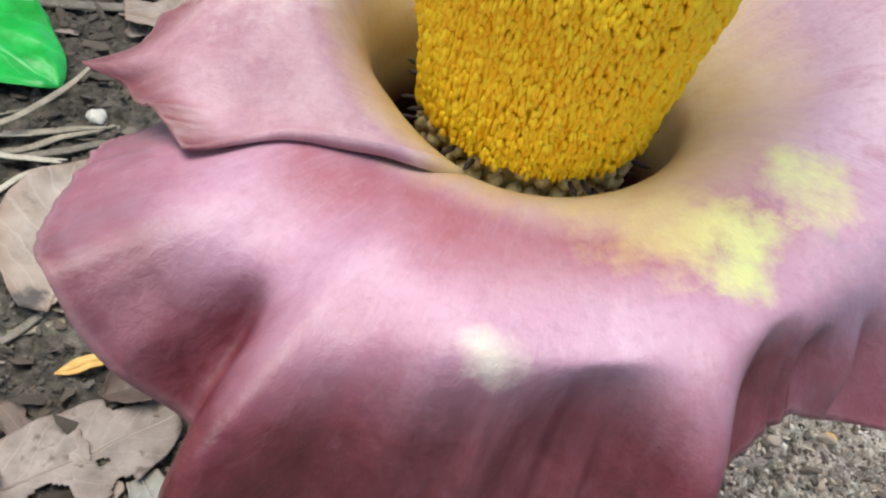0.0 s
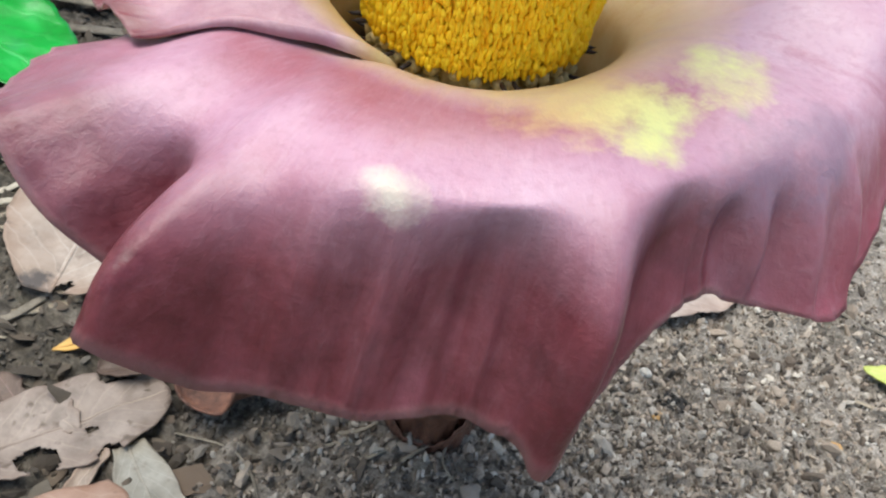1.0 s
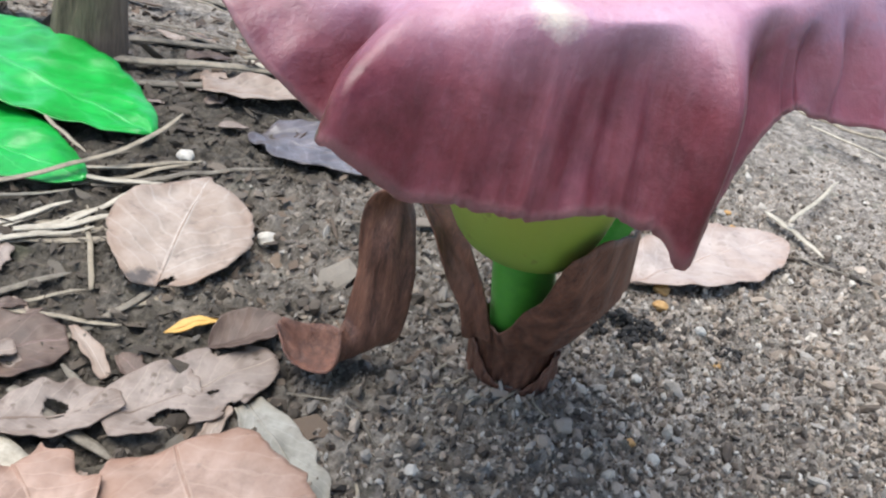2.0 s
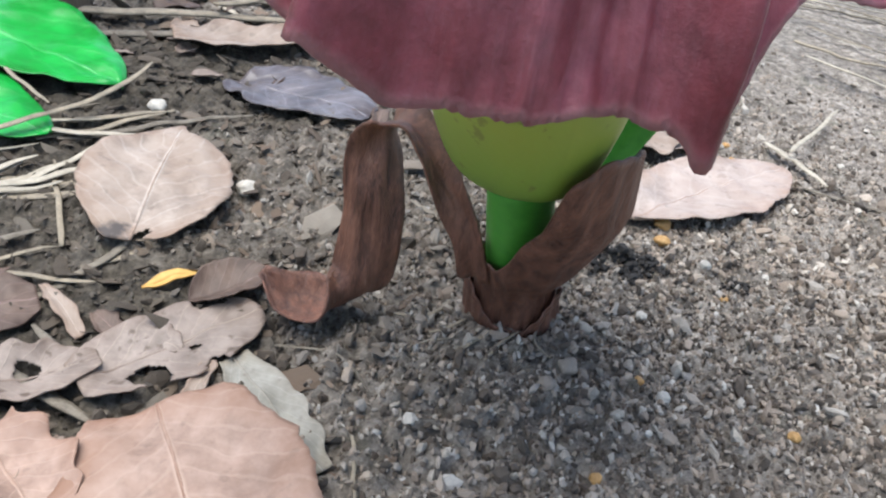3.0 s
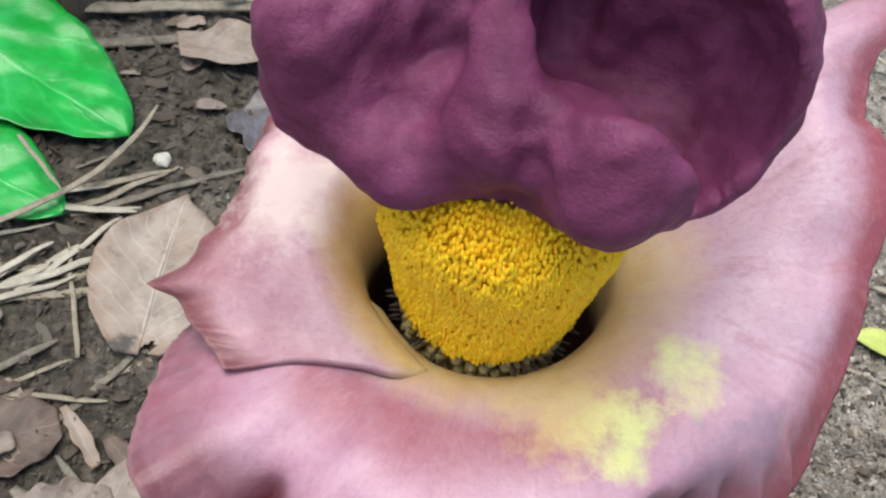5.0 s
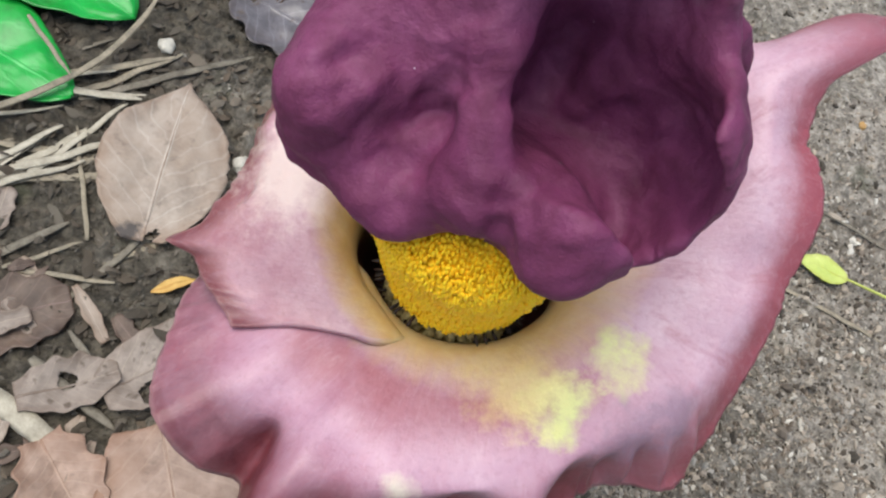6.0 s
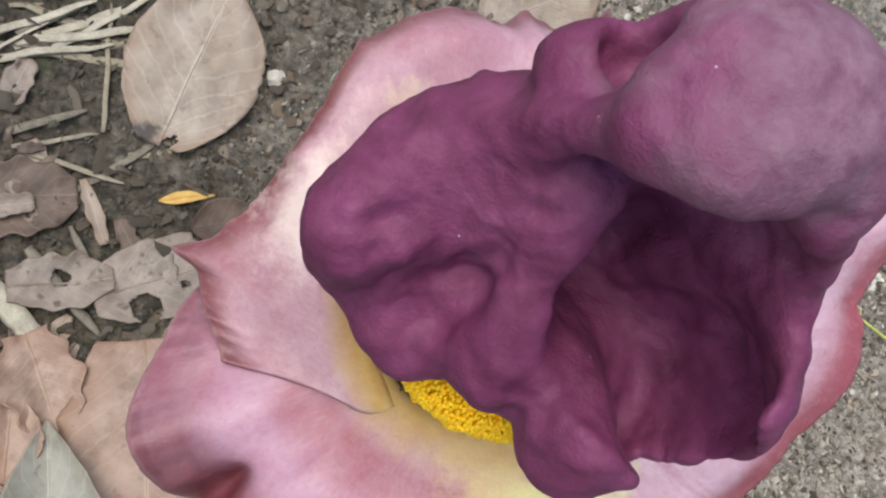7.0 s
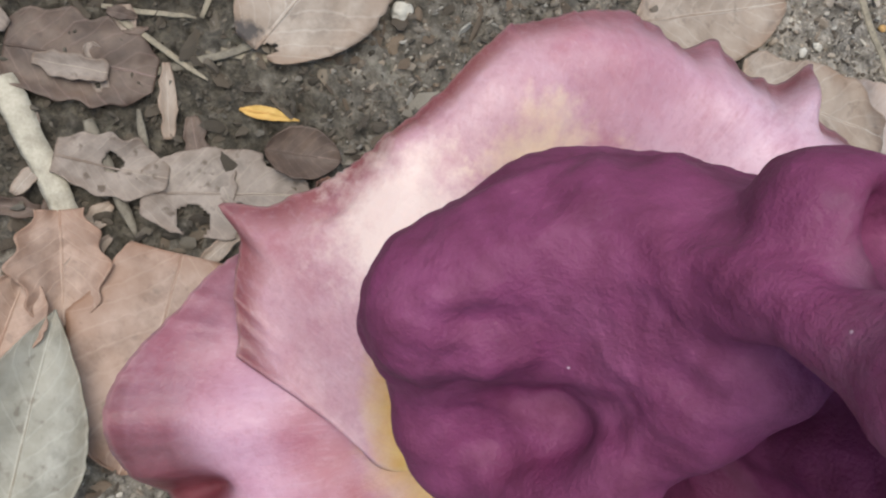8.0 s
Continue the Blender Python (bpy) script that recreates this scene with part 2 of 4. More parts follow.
def make_yellow():
    k = Mat("yellow_pollen", 0.65)
    g = k.t.nodes.new("ShaderNodeNewGeometry").outputs["Random Per Island"]
    c = k.ramp(g, (0.0, (1.0, 0.57, 0.006)), (0.5, (1.0, 0.63, 0.008)), (1.0, (1.0, 0.70, 0.02)))
    c = k.mix(k.math("MULTIPLY", k.ramp(k.noise(900, 4), (0.45, 0.0), (0.7, 1.0)), 0.2), c, (0.95, 0.52, 0.004))
    k.colour(c)
    k.bump(k.noise(1600, 3), 0.25, 0.0004)
    return k.m


def make_appendix():
    k = Mat("appendix_skin", 0.65, Specular_IOR_Level=0.36)
    big, mid, fine = k.noise(30, 5, 0.65, None, 0.5), k.noise(150, 6, 0.7), k.noise(1100, 3, 0.6)
    c = k.ramp(big, (0.3, (0.090, 0.010, 0.044)), (0.52, (0.175, 0.034, 0.098)), (0.74, (0.27, 0.075, 0.165)))
    c = k.mix(k.math("MULTIPLY", k.ramp(mid, (0.4, 0.0), (0.7, 1.0)), 0.5), c, (0.085, 0.014, 0.035))
    # paler hood: dusty bloom, with light falling on its top put into the colour
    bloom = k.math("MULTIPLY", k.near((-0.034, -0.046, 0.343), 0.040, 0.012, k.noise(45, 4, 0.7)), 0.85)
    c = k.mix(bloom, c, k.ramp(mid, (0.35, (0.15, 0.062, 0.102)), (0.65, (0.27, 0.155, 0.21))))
    dots = k.math("MULTIPLY", k.ramp(k.voro(150), (0.025, 1.0), (0.04, 0.0)), k.ramp(k.noise(60, 2), (0.56, 0.0), (0.6, 1.0)))
    c = k.mix(k.math("MULTIPLY", dots, 0.8), c, (0.70, 0.55, 0.62))
    k.colour(c)
    k.rough(k.ramp(mid, (0.3, 0.52), (0.7, 0.76)))
    k.bump(k.math("ADD", mid, k.math("MULTIPLY", fine, 0.5)), 0.45, 0.0013)
    return k.m


M_SPATHE, M_TUBE, M_SOIL, M_GRIT, M_YELLOW, M_APPENDIX = make_spathe(), make_tube(), make_soil(), make_grains(), make_yellow(), make_appendix()
M_STEM = make_plain("stem_green", (0.05, 0.26, 0.03), (0.10, 0.38, 0.05), 40, 0.4, 0.15)
M_PISTIL = make_plain("pistil_brown", (0.34, 0.24, 0.08), (0.72, 0.60, 0.28), 180, 0.6, 0.4)
M_STYLE = make_plain("style_dark", (0.02, 0.012, 0.01), (0.05, 0.03, 0.02), 300, 0.6)
M_SHEATH = make_plain("dry_sheath", (0.055, 0.023, 0.016), (0.25, 0.115, 0.074), 60, 0.45, 0.9, 0.002, (4, 4, 0.6), (0.46, 0.32, 0.23))
M_STRAW = make_plain("straw", (0.150, 0.126, 0.090), (0.340, 0.285, 0.205), 120, 0.75, 0.4, 0.001, None, (0.49, 0.43, 0.32))
M_STRAW_DARK = make_plain("weathered_straw", (0.083, 0.068, 0.049), (0.225, 0.195, 0.150), 120, 0.8, 0.5)
M_STRAW_PALE = make_plain("bleached_straw", (0.28, 0.245, 0.185), (0.48, 0.43, 0.34), 120, 0.75, 0.4)
M_BARK = make_plain("bark", (0.06, 0.042, 0.03), (0.20, 0.15, 0.105), 30, 0.9, 0.9, 0.004, (3, 3, 0.5))
M_CLOD = make_plain("dark_clod", (0.012, 0.011, 0.010), (0.05, 0.045, 0.04), 200, 0.9, 0.8)
M_PEBBLE = make_plain("pebble", (0.36, 0.33, 0.28), (0.60, 0.56, 0.48), 120, 0.6)
M_OCHRE = make_plain("ochre_pebble", (0.36, 0.19, 0.06), (0.55, 0.34, 0.13), 150, 0.6)
M_FLAKES = make_grains()
M_FLAKES.name = "litter_flakes"
for _n in M_FLAKES.node_tree.nodes:
    if _n.type == "VALTORGB" and len(_n.color_ramp.elements) == 7:
        for _e, _c in zip(_n.color_ramp.elements, ((0.03, 0.02, 0.014), (0.09, 0.055, 0.036), (0.17, 0.11, 0.07), (0.28, 0.20, 0.14), (0.36, 0.29, 0.22), (0.20, 0.17, 0.14), (0.50, 0.44, 0.35))):
            _e.color = (*_c, 1)
M_LEAF_TAN = make_leaf("leaf_tan", (0.25, 0.182, 0.135), (0.37, 0.300, 0.245), (0.475, 0.410, 0.346), 0.35)
M_LEAF_STAINED = make_leaf("leaf_stained", (0.26, 0.190, 0.142), (0.40, 0.330, 0.275), (0.52, 0.46, 0.40), 0.35, stain=(((-0.008, 0.003, 0.0), 0.011), ((-0.014, 0.018, 0.0), 0.004)))
M_LEAF_BROWN = make_leaf("leaf_brown", (0.27, 0.165, 0.115), (0.41, 0.290, 0.230), (0.47, 0.345, 0.27), 0.3)
M_LEAF_ROT = make_leaf("leaf_rotting", (0.16, 0.122, 0.098), (0.35, 0.285, 0.24), (0.374, 0.310, 0.245), 0.9)
M_LEAF_GREY = make_leaf("leaf_grey", (0.23, 0.215, 0.17), (0.37, 0.350, 0.30), (0.432, 0.418, 0.360), 0.4)
M_LEAF_DARK = make_leaf("leaf_dark", (0.06, 0.038, 0.028), (0.17, 0.115, 0.085), (0.24, 0.16, 0.14), 0.5)
M_LEAF_PINK = make_leaf("leaf_pale", (0.346, 0.266, 0.223), (0.475, 0.396, 0.346), (0.504, 0.432, 0.382), 0.3)
M_LEAF_GREEN = make_leaf("leaf_green", (0.006, 0.25, 0.028), (0.012, 0.42, 0.06), (0.08, 0.46, 0.12), 0.08, 0.32)
M_LEAF_OCHRE = make_leaf("leaf_ochre", (0.52, 0.30, 0.07), (0.68, 0.46, 0.14), (0.7, 0.5, 0.2), 0.2)
M_LEAF_LIME = make_leaf("leaf_lime", (0.42, 0.50, 0.10), (0.58, 0.62, 0.20), (0.62, 0.66, 0.2), 0.2, 0.4)
M_WET_SOIL = make_leaf("wet_soil", (0.07, 0.058, 0.058), (0.19, 0.170, 0.178), (0.28, 0.26, 0.28), 0.7, 0.3)


# ---- geometry helpers ----
def part(name, mesh, material, parent, label=""):
    ob = new(name, mesh)
    if material is not None and not mesh.materials:
        mesh.materials.append(material)
    ob.parent = parent
    if label:
        ob["label"] = label
    return ob


def thing(name, label, category, group="", at=(0, 0, 0), kind=""):
    ob = new(name)
    ob.empty_display_size = 0.02
    ob.location = at
    return tagged(ob, label, category, group, kind)


def mesh_of(name, verts, faces, smooth=True, uvs=None):
    me = bpy.data.meshes.new(name)
    me.from_pydata(verts, [], faces)
    if smooth:
        me.shade_smooth()
    if uvs is not None:
        layer = me.uv_layers.new(name="UVMap")
        idx = np.zeros(len(me.loops), dtype=np.int32)
        me.loops.foreach_get("vertex_index", idx)
        layer.data.foreach_set("uv", np.asarray(uvs, dtype=np.float32)[idx].ravel())
    me.update()
    return me


def grid_faces(nu, nv, base=0, wrap=False, flip=False, keep=None):
    out = []
    for i in range(nu if wrap else nu - 1):
        for j in range(nv - 1):
            a, b = base + i * nv + j, base + ((i + 1) % nu) * nv + j
            if keep is not None and not keep(i, j):
                continue
            f = (a, b, b + 1, a + 1)
            out.append(f[::-1] if flip else f)
    return out


def shell(name, P, thick, mats, wrap=False, keep=None, taper=None):
    """A closed sheet of a given thickness from an array of places P[u][v]; the second material, if any, is the far side's."""
    P = np.asarray(P, float)
    nu, nv = P.shape[:2]
    du = (np.roll(P, -1, 0) - np.roll(P, 1, 0)) if wrap else np.gradient(P, axis=0)
    dv = np.gradient(P, axis=1)
    n = np.cross(du, dv)
    n /= np.linalg.norm(n, axis=2, keepdims=True) + 1e-12
    th = thick if taper is None else thick * taper[None, :, None]
    Q = P - n * th
    uu, vv = np.meshgrid(np.linspace(0, 1, nu), np.linspace(0, 1, nv), indexing="ij")
    uvs = np.concatenate([np.stack([uu, vv], -1).reshape(-1, 2)] * 2)
    verts = np.concatenate([P.reshape(-1, 3), Q.reshape(-1, 3)])
    N = nu * nv
    top = grid_faces(nu, nv, 0, wrap, False, keep)
    low = [tuple(i + N for i in f[::-1]) for f in top]
    count = {}
    for f in top:
        for a, b in zip(f, f[1:] + f[:1]):
            count[(a, b)] = 1
    side = [(b, a, a + N, b + N) for (a, b) in count if (b, a) not in count]
    me = mesh_of(name, verts.tolist(), top + low + side, True, uvs)
    for m in mats:
        me.materials.append(m)
    if len(mats) > 1:
        ids = np.zeros(len(me.polygons), dtype=np.int32)
        ids[len(top) : 2 * len(top)] = 1
        me.polygons.foreach_set("material_index", ids)
    return me


def spline(keys, x):
    """Smooth values between rows (x, a, b, ...), monotone-ish cubic."""
    k = np.array(keys, float)
    xs, ys = k[:, 0], k[:, 1:]
    if xs[0] > xs[-1]:
        xs, ys = xs[::-1], ys[::-1]
    slope = np.gradient(ys, xs, axis=0)
    d = np.diff(ys, axis=0) / np.diff(xs)[:, None]
    for i in range(1, len(xs) - 1):
        lim = 2.2 * np.minimum(abs(d[i - 1]), abs(d[i]))
        slope[i] = np.where(d[i - 1] * d[i] > 0, np.clip(slope[i], -lim, lim), 0.0)
    x = np.clip(np.asarray(x, float), xs[0], xs[-1])
    i = np.clip(np.searchsorted(xs, x) - 1, 0, len(xs) - 2)
    h = (xs[i + 1] - xs[i])[..., None]
    t = ((x - xs[i])[..., None]) / h
    return (2 * t**3 - 3 * t**2 + 1) * ys[i] + (t**3 - 2 * t**2 + t) * h * slope[i] + (-2 * t**3 + 3 * t**2) * ys[i + 1] + (t**3 - t**2) * h * slope[i + 1]


def path_points(keys, n):
    """n places along a smooth line through the keys."""
    k = np.array(keys, float)
    s = np.r_[0, np.cumsum(np.linalg.norm(np.diff(k[:, :3], axis=0), axis=1))]
    return spline(np.c_[s, k], np.linspace(0, s[-1], n))


def tube_mesh(name, line, radii, sides=8, flat=1.0, rng=None, rough=0.0):
    """A tapered tube along places, flattened by flat."""
    line = np.asarray(line, float)
    n = len(line)
    tang = np.gradient(line, axis=0)
    tang /= np.linalg.norm(tang, axis=1, keepdims=True)
    up = np.array([0.0, 0.0, 1.0]) if abs(tang[0][2]) < 0.9 else np.array([0.0, 1.0, 0.0])
    verts, faces = [], []
    for i in range(n):
        a = np.cross(tang[i], up)
        a /= np.linalg.norm(a)
        b = np.cross(a, tang[i])
        for s in range(sides):
            w = 2 * math.pi * s / sides
            r = radii[i] * (1 + (rng.uniform(-rough, rough) if rng else 0))
            verts.append((line[i] + r * (math.cos(w) * a + math.sin(w) * flat * b)).tolist())
    for i in range(n - 1):
        for s in range(sides):
            t = (s + 1) % sides
            faces.append((i * sides + s, i * sides + t, (i + 1) * sides + t, (i + 1) * sides + s))
    faces.append(tuple(range(sides))[::-1])
    faces.append(tuple((n - 1) * sides + s for s in range(sides)))
    return mesh_of(name, verts, faces)


ICO = None


def blob_set(name, items, smooth=True, rnd=None, jag=0.0):
    """One mesh of many small rounded lumps: rows of place, three axes (scaled)."""
    global ICO
    if ICO is None:
        bm = bmesh.new()
        bmesh.ops.create_icosphere(bm, subdivisions=1, radius=1.0)
        ICO = (np.array([v.co[:] for v in bm.verts]), np.array([[v.index for v in f.verts] for f in bm.faces]))
        bm.free()
    V, F = ICO
    verts = np.concatenate([p + (V if rnd is None else V * (1 + rnd.uniform(-jag, jag, (len(V), 1)))) @ axes for p, axes in items])
    faces = np.concatenate([F + i * len(V) for i in range(len(items))])
    me = bpy.data.meshes.new(name)
    me.from_pydata(verts.tolist(), [], faces.tolist())
    if smooth:
        me.shade_smooth()
    return me


# ---- ground ----
def ground_z(x, y):
    far = max(0.0, math.hypot(x, y) - 0.5)
    z = 0.0045 * noise.noise((x * 16, y * 16, 0.3)) + 0.0022 * noise.noise((x * 55, y * 55, 4.1)) - 0.002
    z += 0.008 * math.exp(-((x - 0.01) ** 2 + (y + 0.005) ** 2) / 0.045**2)
    left = 1 / (1 + math.exp(max(-40.0, min(40.0, (x + 0.05) / 0.02))))
    z += left * 0.085 * (min(max(y, -0.12), 0.11) - 0.06)
    return z + min(far, 3.0) * 0.05 * noise.noise((x * 1.3, y * 1.3, 9.0))


def ground_grain(x, y):
    near = math.exp(-((x * x + y * y) / 0.6**2))
    return near * (0.0056 * noise.noise((x * 120, y * 150, 2.0)) + 0.0030 * noise.noise((x * 300, y * 320, 7.0)))


def build_ground():
    n = 430
    s = np.linspace(-1, 1, n)
    ax = 0.42 * s + 0.9 * s**7 + 58.0 * s**41
    verts = [(float(x), float(y) + 0.08, ground_z(x, y + 0.08) + ground_grain(x, y + 0.08)) for x in ax for y in ax]
    me = mesh_of("ground", verts, grid_faces(n, n))
    me.materials.append(M_SOIL)
    tagged(new("ground", me), "dark grey-brown gravelly garden soil with fine grit", "soil", kind="structure")


build_ground()


def scatter_grit():
    """Irregular crumbs and chips: one lump shape, knocked out of round differently for each."""
    rng, rnd = random.Random(5), np.random.RandomState(5)
    items = []
    while len(items) < 64000:
        x, y = rng.gauss(0.05, 0.18), rng.gauss(0.04, 0.18)
        dense = 0.45 + 0.55 * (1 / (1 + math.exp(max(-40.0, -(x + 0.05) / 0.03))))
        if rng.random() > dense or abs(x) > 0.6 or abs(y) > 0.75:
            continue
        r = min(0.00068 * math.exp(rng.gauss(0.1, 0.55)), 0.0036)
        m = np.array(Euler([rng.uniform(0, 6.3) for _ in range(3)]).to_matrix())
        axes = np.diag([r * rng.uniform(0.6, 1.9), r * rng.uniform(0.6, 1.3), r * rng.uniform(0.35, 0.8)]) @ m
        items.append((np.array([x, y, ground_z(x, y) + ground_grain(x, y) + r * 0.15]), axes))
    for _ in range(3000):
        x, y = rng.gauss(0.045, 0.075), rng.gauss(-0.005, 0.065)
        r = min(0.00105 * math.exp(rng.gauss(0.0, 0.38)), 0.0034)
        m = np.array(Euler([rng.uniform(0, 6.3) for _ in range(3)]).to_matrix())
        axes = np.diag([r * rng.uniform(0.8, 1.5), r * rng.uniform(0.7, 1.1), r * rng.uniform(0.5, 0.9)]) @ m
        items.append((np.array([x, y, ground_z(x, y) + ground_grain(x, y) + r * 0.3]), axes))
    me = blob_set("grit", items, False, rnd, 0.34)
    me.materials.append(M_GRIT)
    tagged(new("gravel", me), "loose grey and brown grit lying on soil", "gravel", kind="stuff")


scatter_grit()

# ---- the flower ----
flower = thing("corpse_flower", "low purple-pink arum bloom with yellow spadix and wrinkled dark cap", "flower")
C = (-0.023, -0.048)

# margin of the spathe: turn round the throat, distance from it, height
RIM_BACK = [
    (-52, 0.076, 0.178), (-58, 0.078, 0.177), (-66, 0.081, 0.174), (-71.5, 0.083, 0.173), (-74.5, 0.091, 0.172), (-78, 0.081, 0.176), (-95, 0.073, 0.187), (-110, 0.077, 0.196),
    (-128, 0.087, 0.193), (-138, 0.0925, 0.198), (-147, 0.0955, 0.194), (-152, 0.095, 0.192), (-158, 0.096, 0.191), (-163, 0.104, 0.190), (-170, 0.099, 0.192), (-175, 0.104, 0.188), (-178.6, 0.122, 0.183), (-182, 0.102, 0.194), (-200, 0.098, 0.215),
    (-214, 0.085, 0.226), (-222, 0.094, 0.236), (-228, 0.130, 0.252), (-232, 0.140, 0.255), (-237, 0.100, 0.243), (-246, 0.093, 0.237),
]
RIM_FRONT = [
    (-256, 0.094, 0.230), (-270, 0.091, 0.213), (-285, 0.092, 0.190), (-300, 0.097, 0.168), (-308, 0.086, 0.168), (-316, 0.081, 0.170), (-324, 0.082, 0.162), (-329, 0.084, 0.150),
    (-335, 0.090, 0.135), (-340, 0.087, 0.142), (-346, 0.084, 0.142), (-352, 0.086, 0.140), (-360, 0.087, 0.138), (-374, 0.096, 0.142), (-381, 0.110, 0.152),
    (-388, 0.093, 0.150), (-395, 0.101, 0.158), (-403, 0.104, 0.168), (-420, 0.088, 0.165), (-436, 0.076, 0.160),
]
# brow (distance, height) and shoulder (distance, height) of the rolled sheet
FORM = [
    (-52, 0.048, 0.183, 0.060, 0.179), (-76, 0.050, 0.194, 0.070, 0.184), (-97, 0.048, 0.198, 0.062, 0.196), (-128, 0.050, 0.195, 0.076, 0.206), (-154, 0.052, 0.192, 0.078, 0.206),
    (-180, 0.055, 0.198, 0.081, 0.211), (-210, 0.056, 0.210, 0.081, 0.232), (-232, 0.055, 0.214, 0.081, 0.246), (-254, 0.052, 0.210, 0.076, 0.234), (-270, 0.052, 0.205, 0.076, 0.217),
    (-300, 0.052, 0.200, 0.076, 0.198), (-316, 0.050, 0.195, 0.072, 0.190), (-332, 0.050, 0.190, 0.075, 0.187), (-360, 0.050, 0.185, 0.079, 0.181),
    (-380, 0.050, 0.184, 0.081, 0.178), (-388, 0.050, 0.183, 0.078, 0.172), (-400, 0.050, 0.182, 0.082, 0.176), (-412, 0.049, 0.182, 0.076, 0.174), (-424, 0.048, 0.178, 0.070, 0.170), (-436, 0.047, 0.174, 0.064, 0.166),
]
LIP = [(-52, 0.035, 0.181), (-90, 0.036, 0.182), (-130, 0.033, 0.182), (-200, 0.033, 0.184), (-270, 0.032, 0.186), (-330, 0.031, 0.180), (-380, 0.032, 0.177), (-412, 0.0325, 0.178), (-436, 0.036, 0.172)]


# ridges (+) and hollows (-) that run out to the margin: turn, depth, spread
PLEATS = [
    (-336, 0.010, 4), (-349, -0.0065, 9), (-358, 0.003, 2.5), (-346, 0.0025, 2), (-367, 0.002, 3), (-324, -0.004, 5), (-381, 0.008, 4.5), (-389.5, -0.0065, 3.4), (-393, 0.003, 2.2), (-399, -0.002, 4),
    (-315, -0.003, 2.4), (-311, 0.003, 1.8), (-307.5, -0.0025, 1.5), (-304, 0.0025, 1.6), (-300.5, -0.002, 1.5), (-297, 0.002, 1.6), (-84, -0.003, 5), (-100, 0.003, 5),
]


def build_spathe():
    nu, nv = 520, 90
    th = np.linspace(-52, -436, nu)
    rim, form, lip = spline(RIM_BACK + RIM_FRONT, th), spline(FORM, th), spline(LIP, th)
    levels = np.array([0, 0.12, 0.27, 0.46, 0.60, 0.80, 1.0])
    vs = np.linspace(0, 1, nv)
    P = np.zeros((nu, nv, 3))
    for i in range(nu):
        # the flap's edge runs slanting from the margin to the lip
        slant = 34.0 * max(0.0, (th[i] + 125) / 73) ** 1.6
        ways = [np.array([math.sin(radians(th[i] + slant * f)), -math.cos(radians(th[i] + slant * f)), 0.0]) for f in (1, 1, 1, 1, 0.72, 0.25, 0)]
        way = ways[-1]
        over = 0.004 * max(0.0, 1 - (-52 - th[i]) / 14) ** 2
        ctr = lambda f: np.array([C[0] * f, C[1] * f, 0.0])
        ruffle = 0.0011 * noise.noise((th[i] * 0.30, 0, 0)) + (0.0010 if -310 < th[i] < -215 else 0.0030) * noise.noise((th[i] * 0.06, 0, 5)) + (0.0013 * noise.noise((th[i] * 0.7, 2, 0)) + 0.0013 * noise.noise((th[i] * 1.6, 4, 0))) * (1.0 if -385 < th[i] < -300 else 0.4)
        keys = [
            ctr(0.46) + ways[0] * 0.010 + (0, 0, 0.077),
            ctr(0.56) + ways[1] * 0.021 + (0, 0, 0.087),
            ctr(0.78) + ways[2] * 0.032 + (0, 0, 0.130),
            ctr(1.0) + ways[3] * (lip[i][0] + over) + (0, 0, lip[i][1] + over * 0.5),
            ctr(1.0) + ways[4] * form[i][0] + (0, 0, form[i][1] + over),
            ctr(1.0) + ways[5] * form[i][2] + (0, 0, form[i][3] + over),
            ctr(1.0) + ways[6] * (rim[i][0] + ruffle * 0.7) + (0, 0, rim[i][1] + ruffle),
        ]
        P[i] = spline(np.c_[levels, np.array(keys)], vs)
        broad, narrow = (sum(a * math.exp(-(((th[i] - c) / s) ** 2)) for c, a, s in PLEATS if (s > 2.6) == wide) for wide in (True, False))
        for j in range(nv):
            for pleat, start in ((broad, 0.77), (narrow, 0.85)):
                if vs[j] > start:
                    P[i, j] += way * pleat * math.sin(math.pi * min(1.0, (vs[j] - start) / (1.02 - start))) ** 2
    # soft unevenness, growing towards the margin
    for i in range(nu):
        for j in range(nv):
            g = max(0.0, vs[j] - 0.45)
            p = P[i, j]
            d = 0.004 * g * noise.noise(Vector(p * 55)) + 0.0004 * g * noise.noise((th[i] * 0.22, vs[j] * 3, 3.0))
            P[i, j, 2] += d * 2
            P[i, j, :2] *= 1 + d * 2
    taper = 1.0 - 0.75 * np.clip((vs - 0.7) / 0.3, 0, 1)
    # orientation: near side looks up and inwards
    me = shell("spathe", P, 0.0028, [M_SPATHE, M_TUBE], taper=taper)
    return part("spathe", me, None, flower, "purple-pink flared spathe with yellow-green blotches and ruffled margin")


build_spathe()
AXIS = np.array([-0.106, -0.166, 0.98])
AXIS /= np.linalg.norm(AXIS)
AX = np.cross([0, 1, 0], AXIS)
AX /= np.linalg.norm(AX)
AY = np.cross(AXIS, AX)
SPADIX_FOOT = np.array([-0.0201, -0.0481, 0.150])


def spadix_place(w, h, r):
    return SPADIX_FOOT + AXIS * h + (math.cos(w) * AX + math.sin(w) * AY) * r


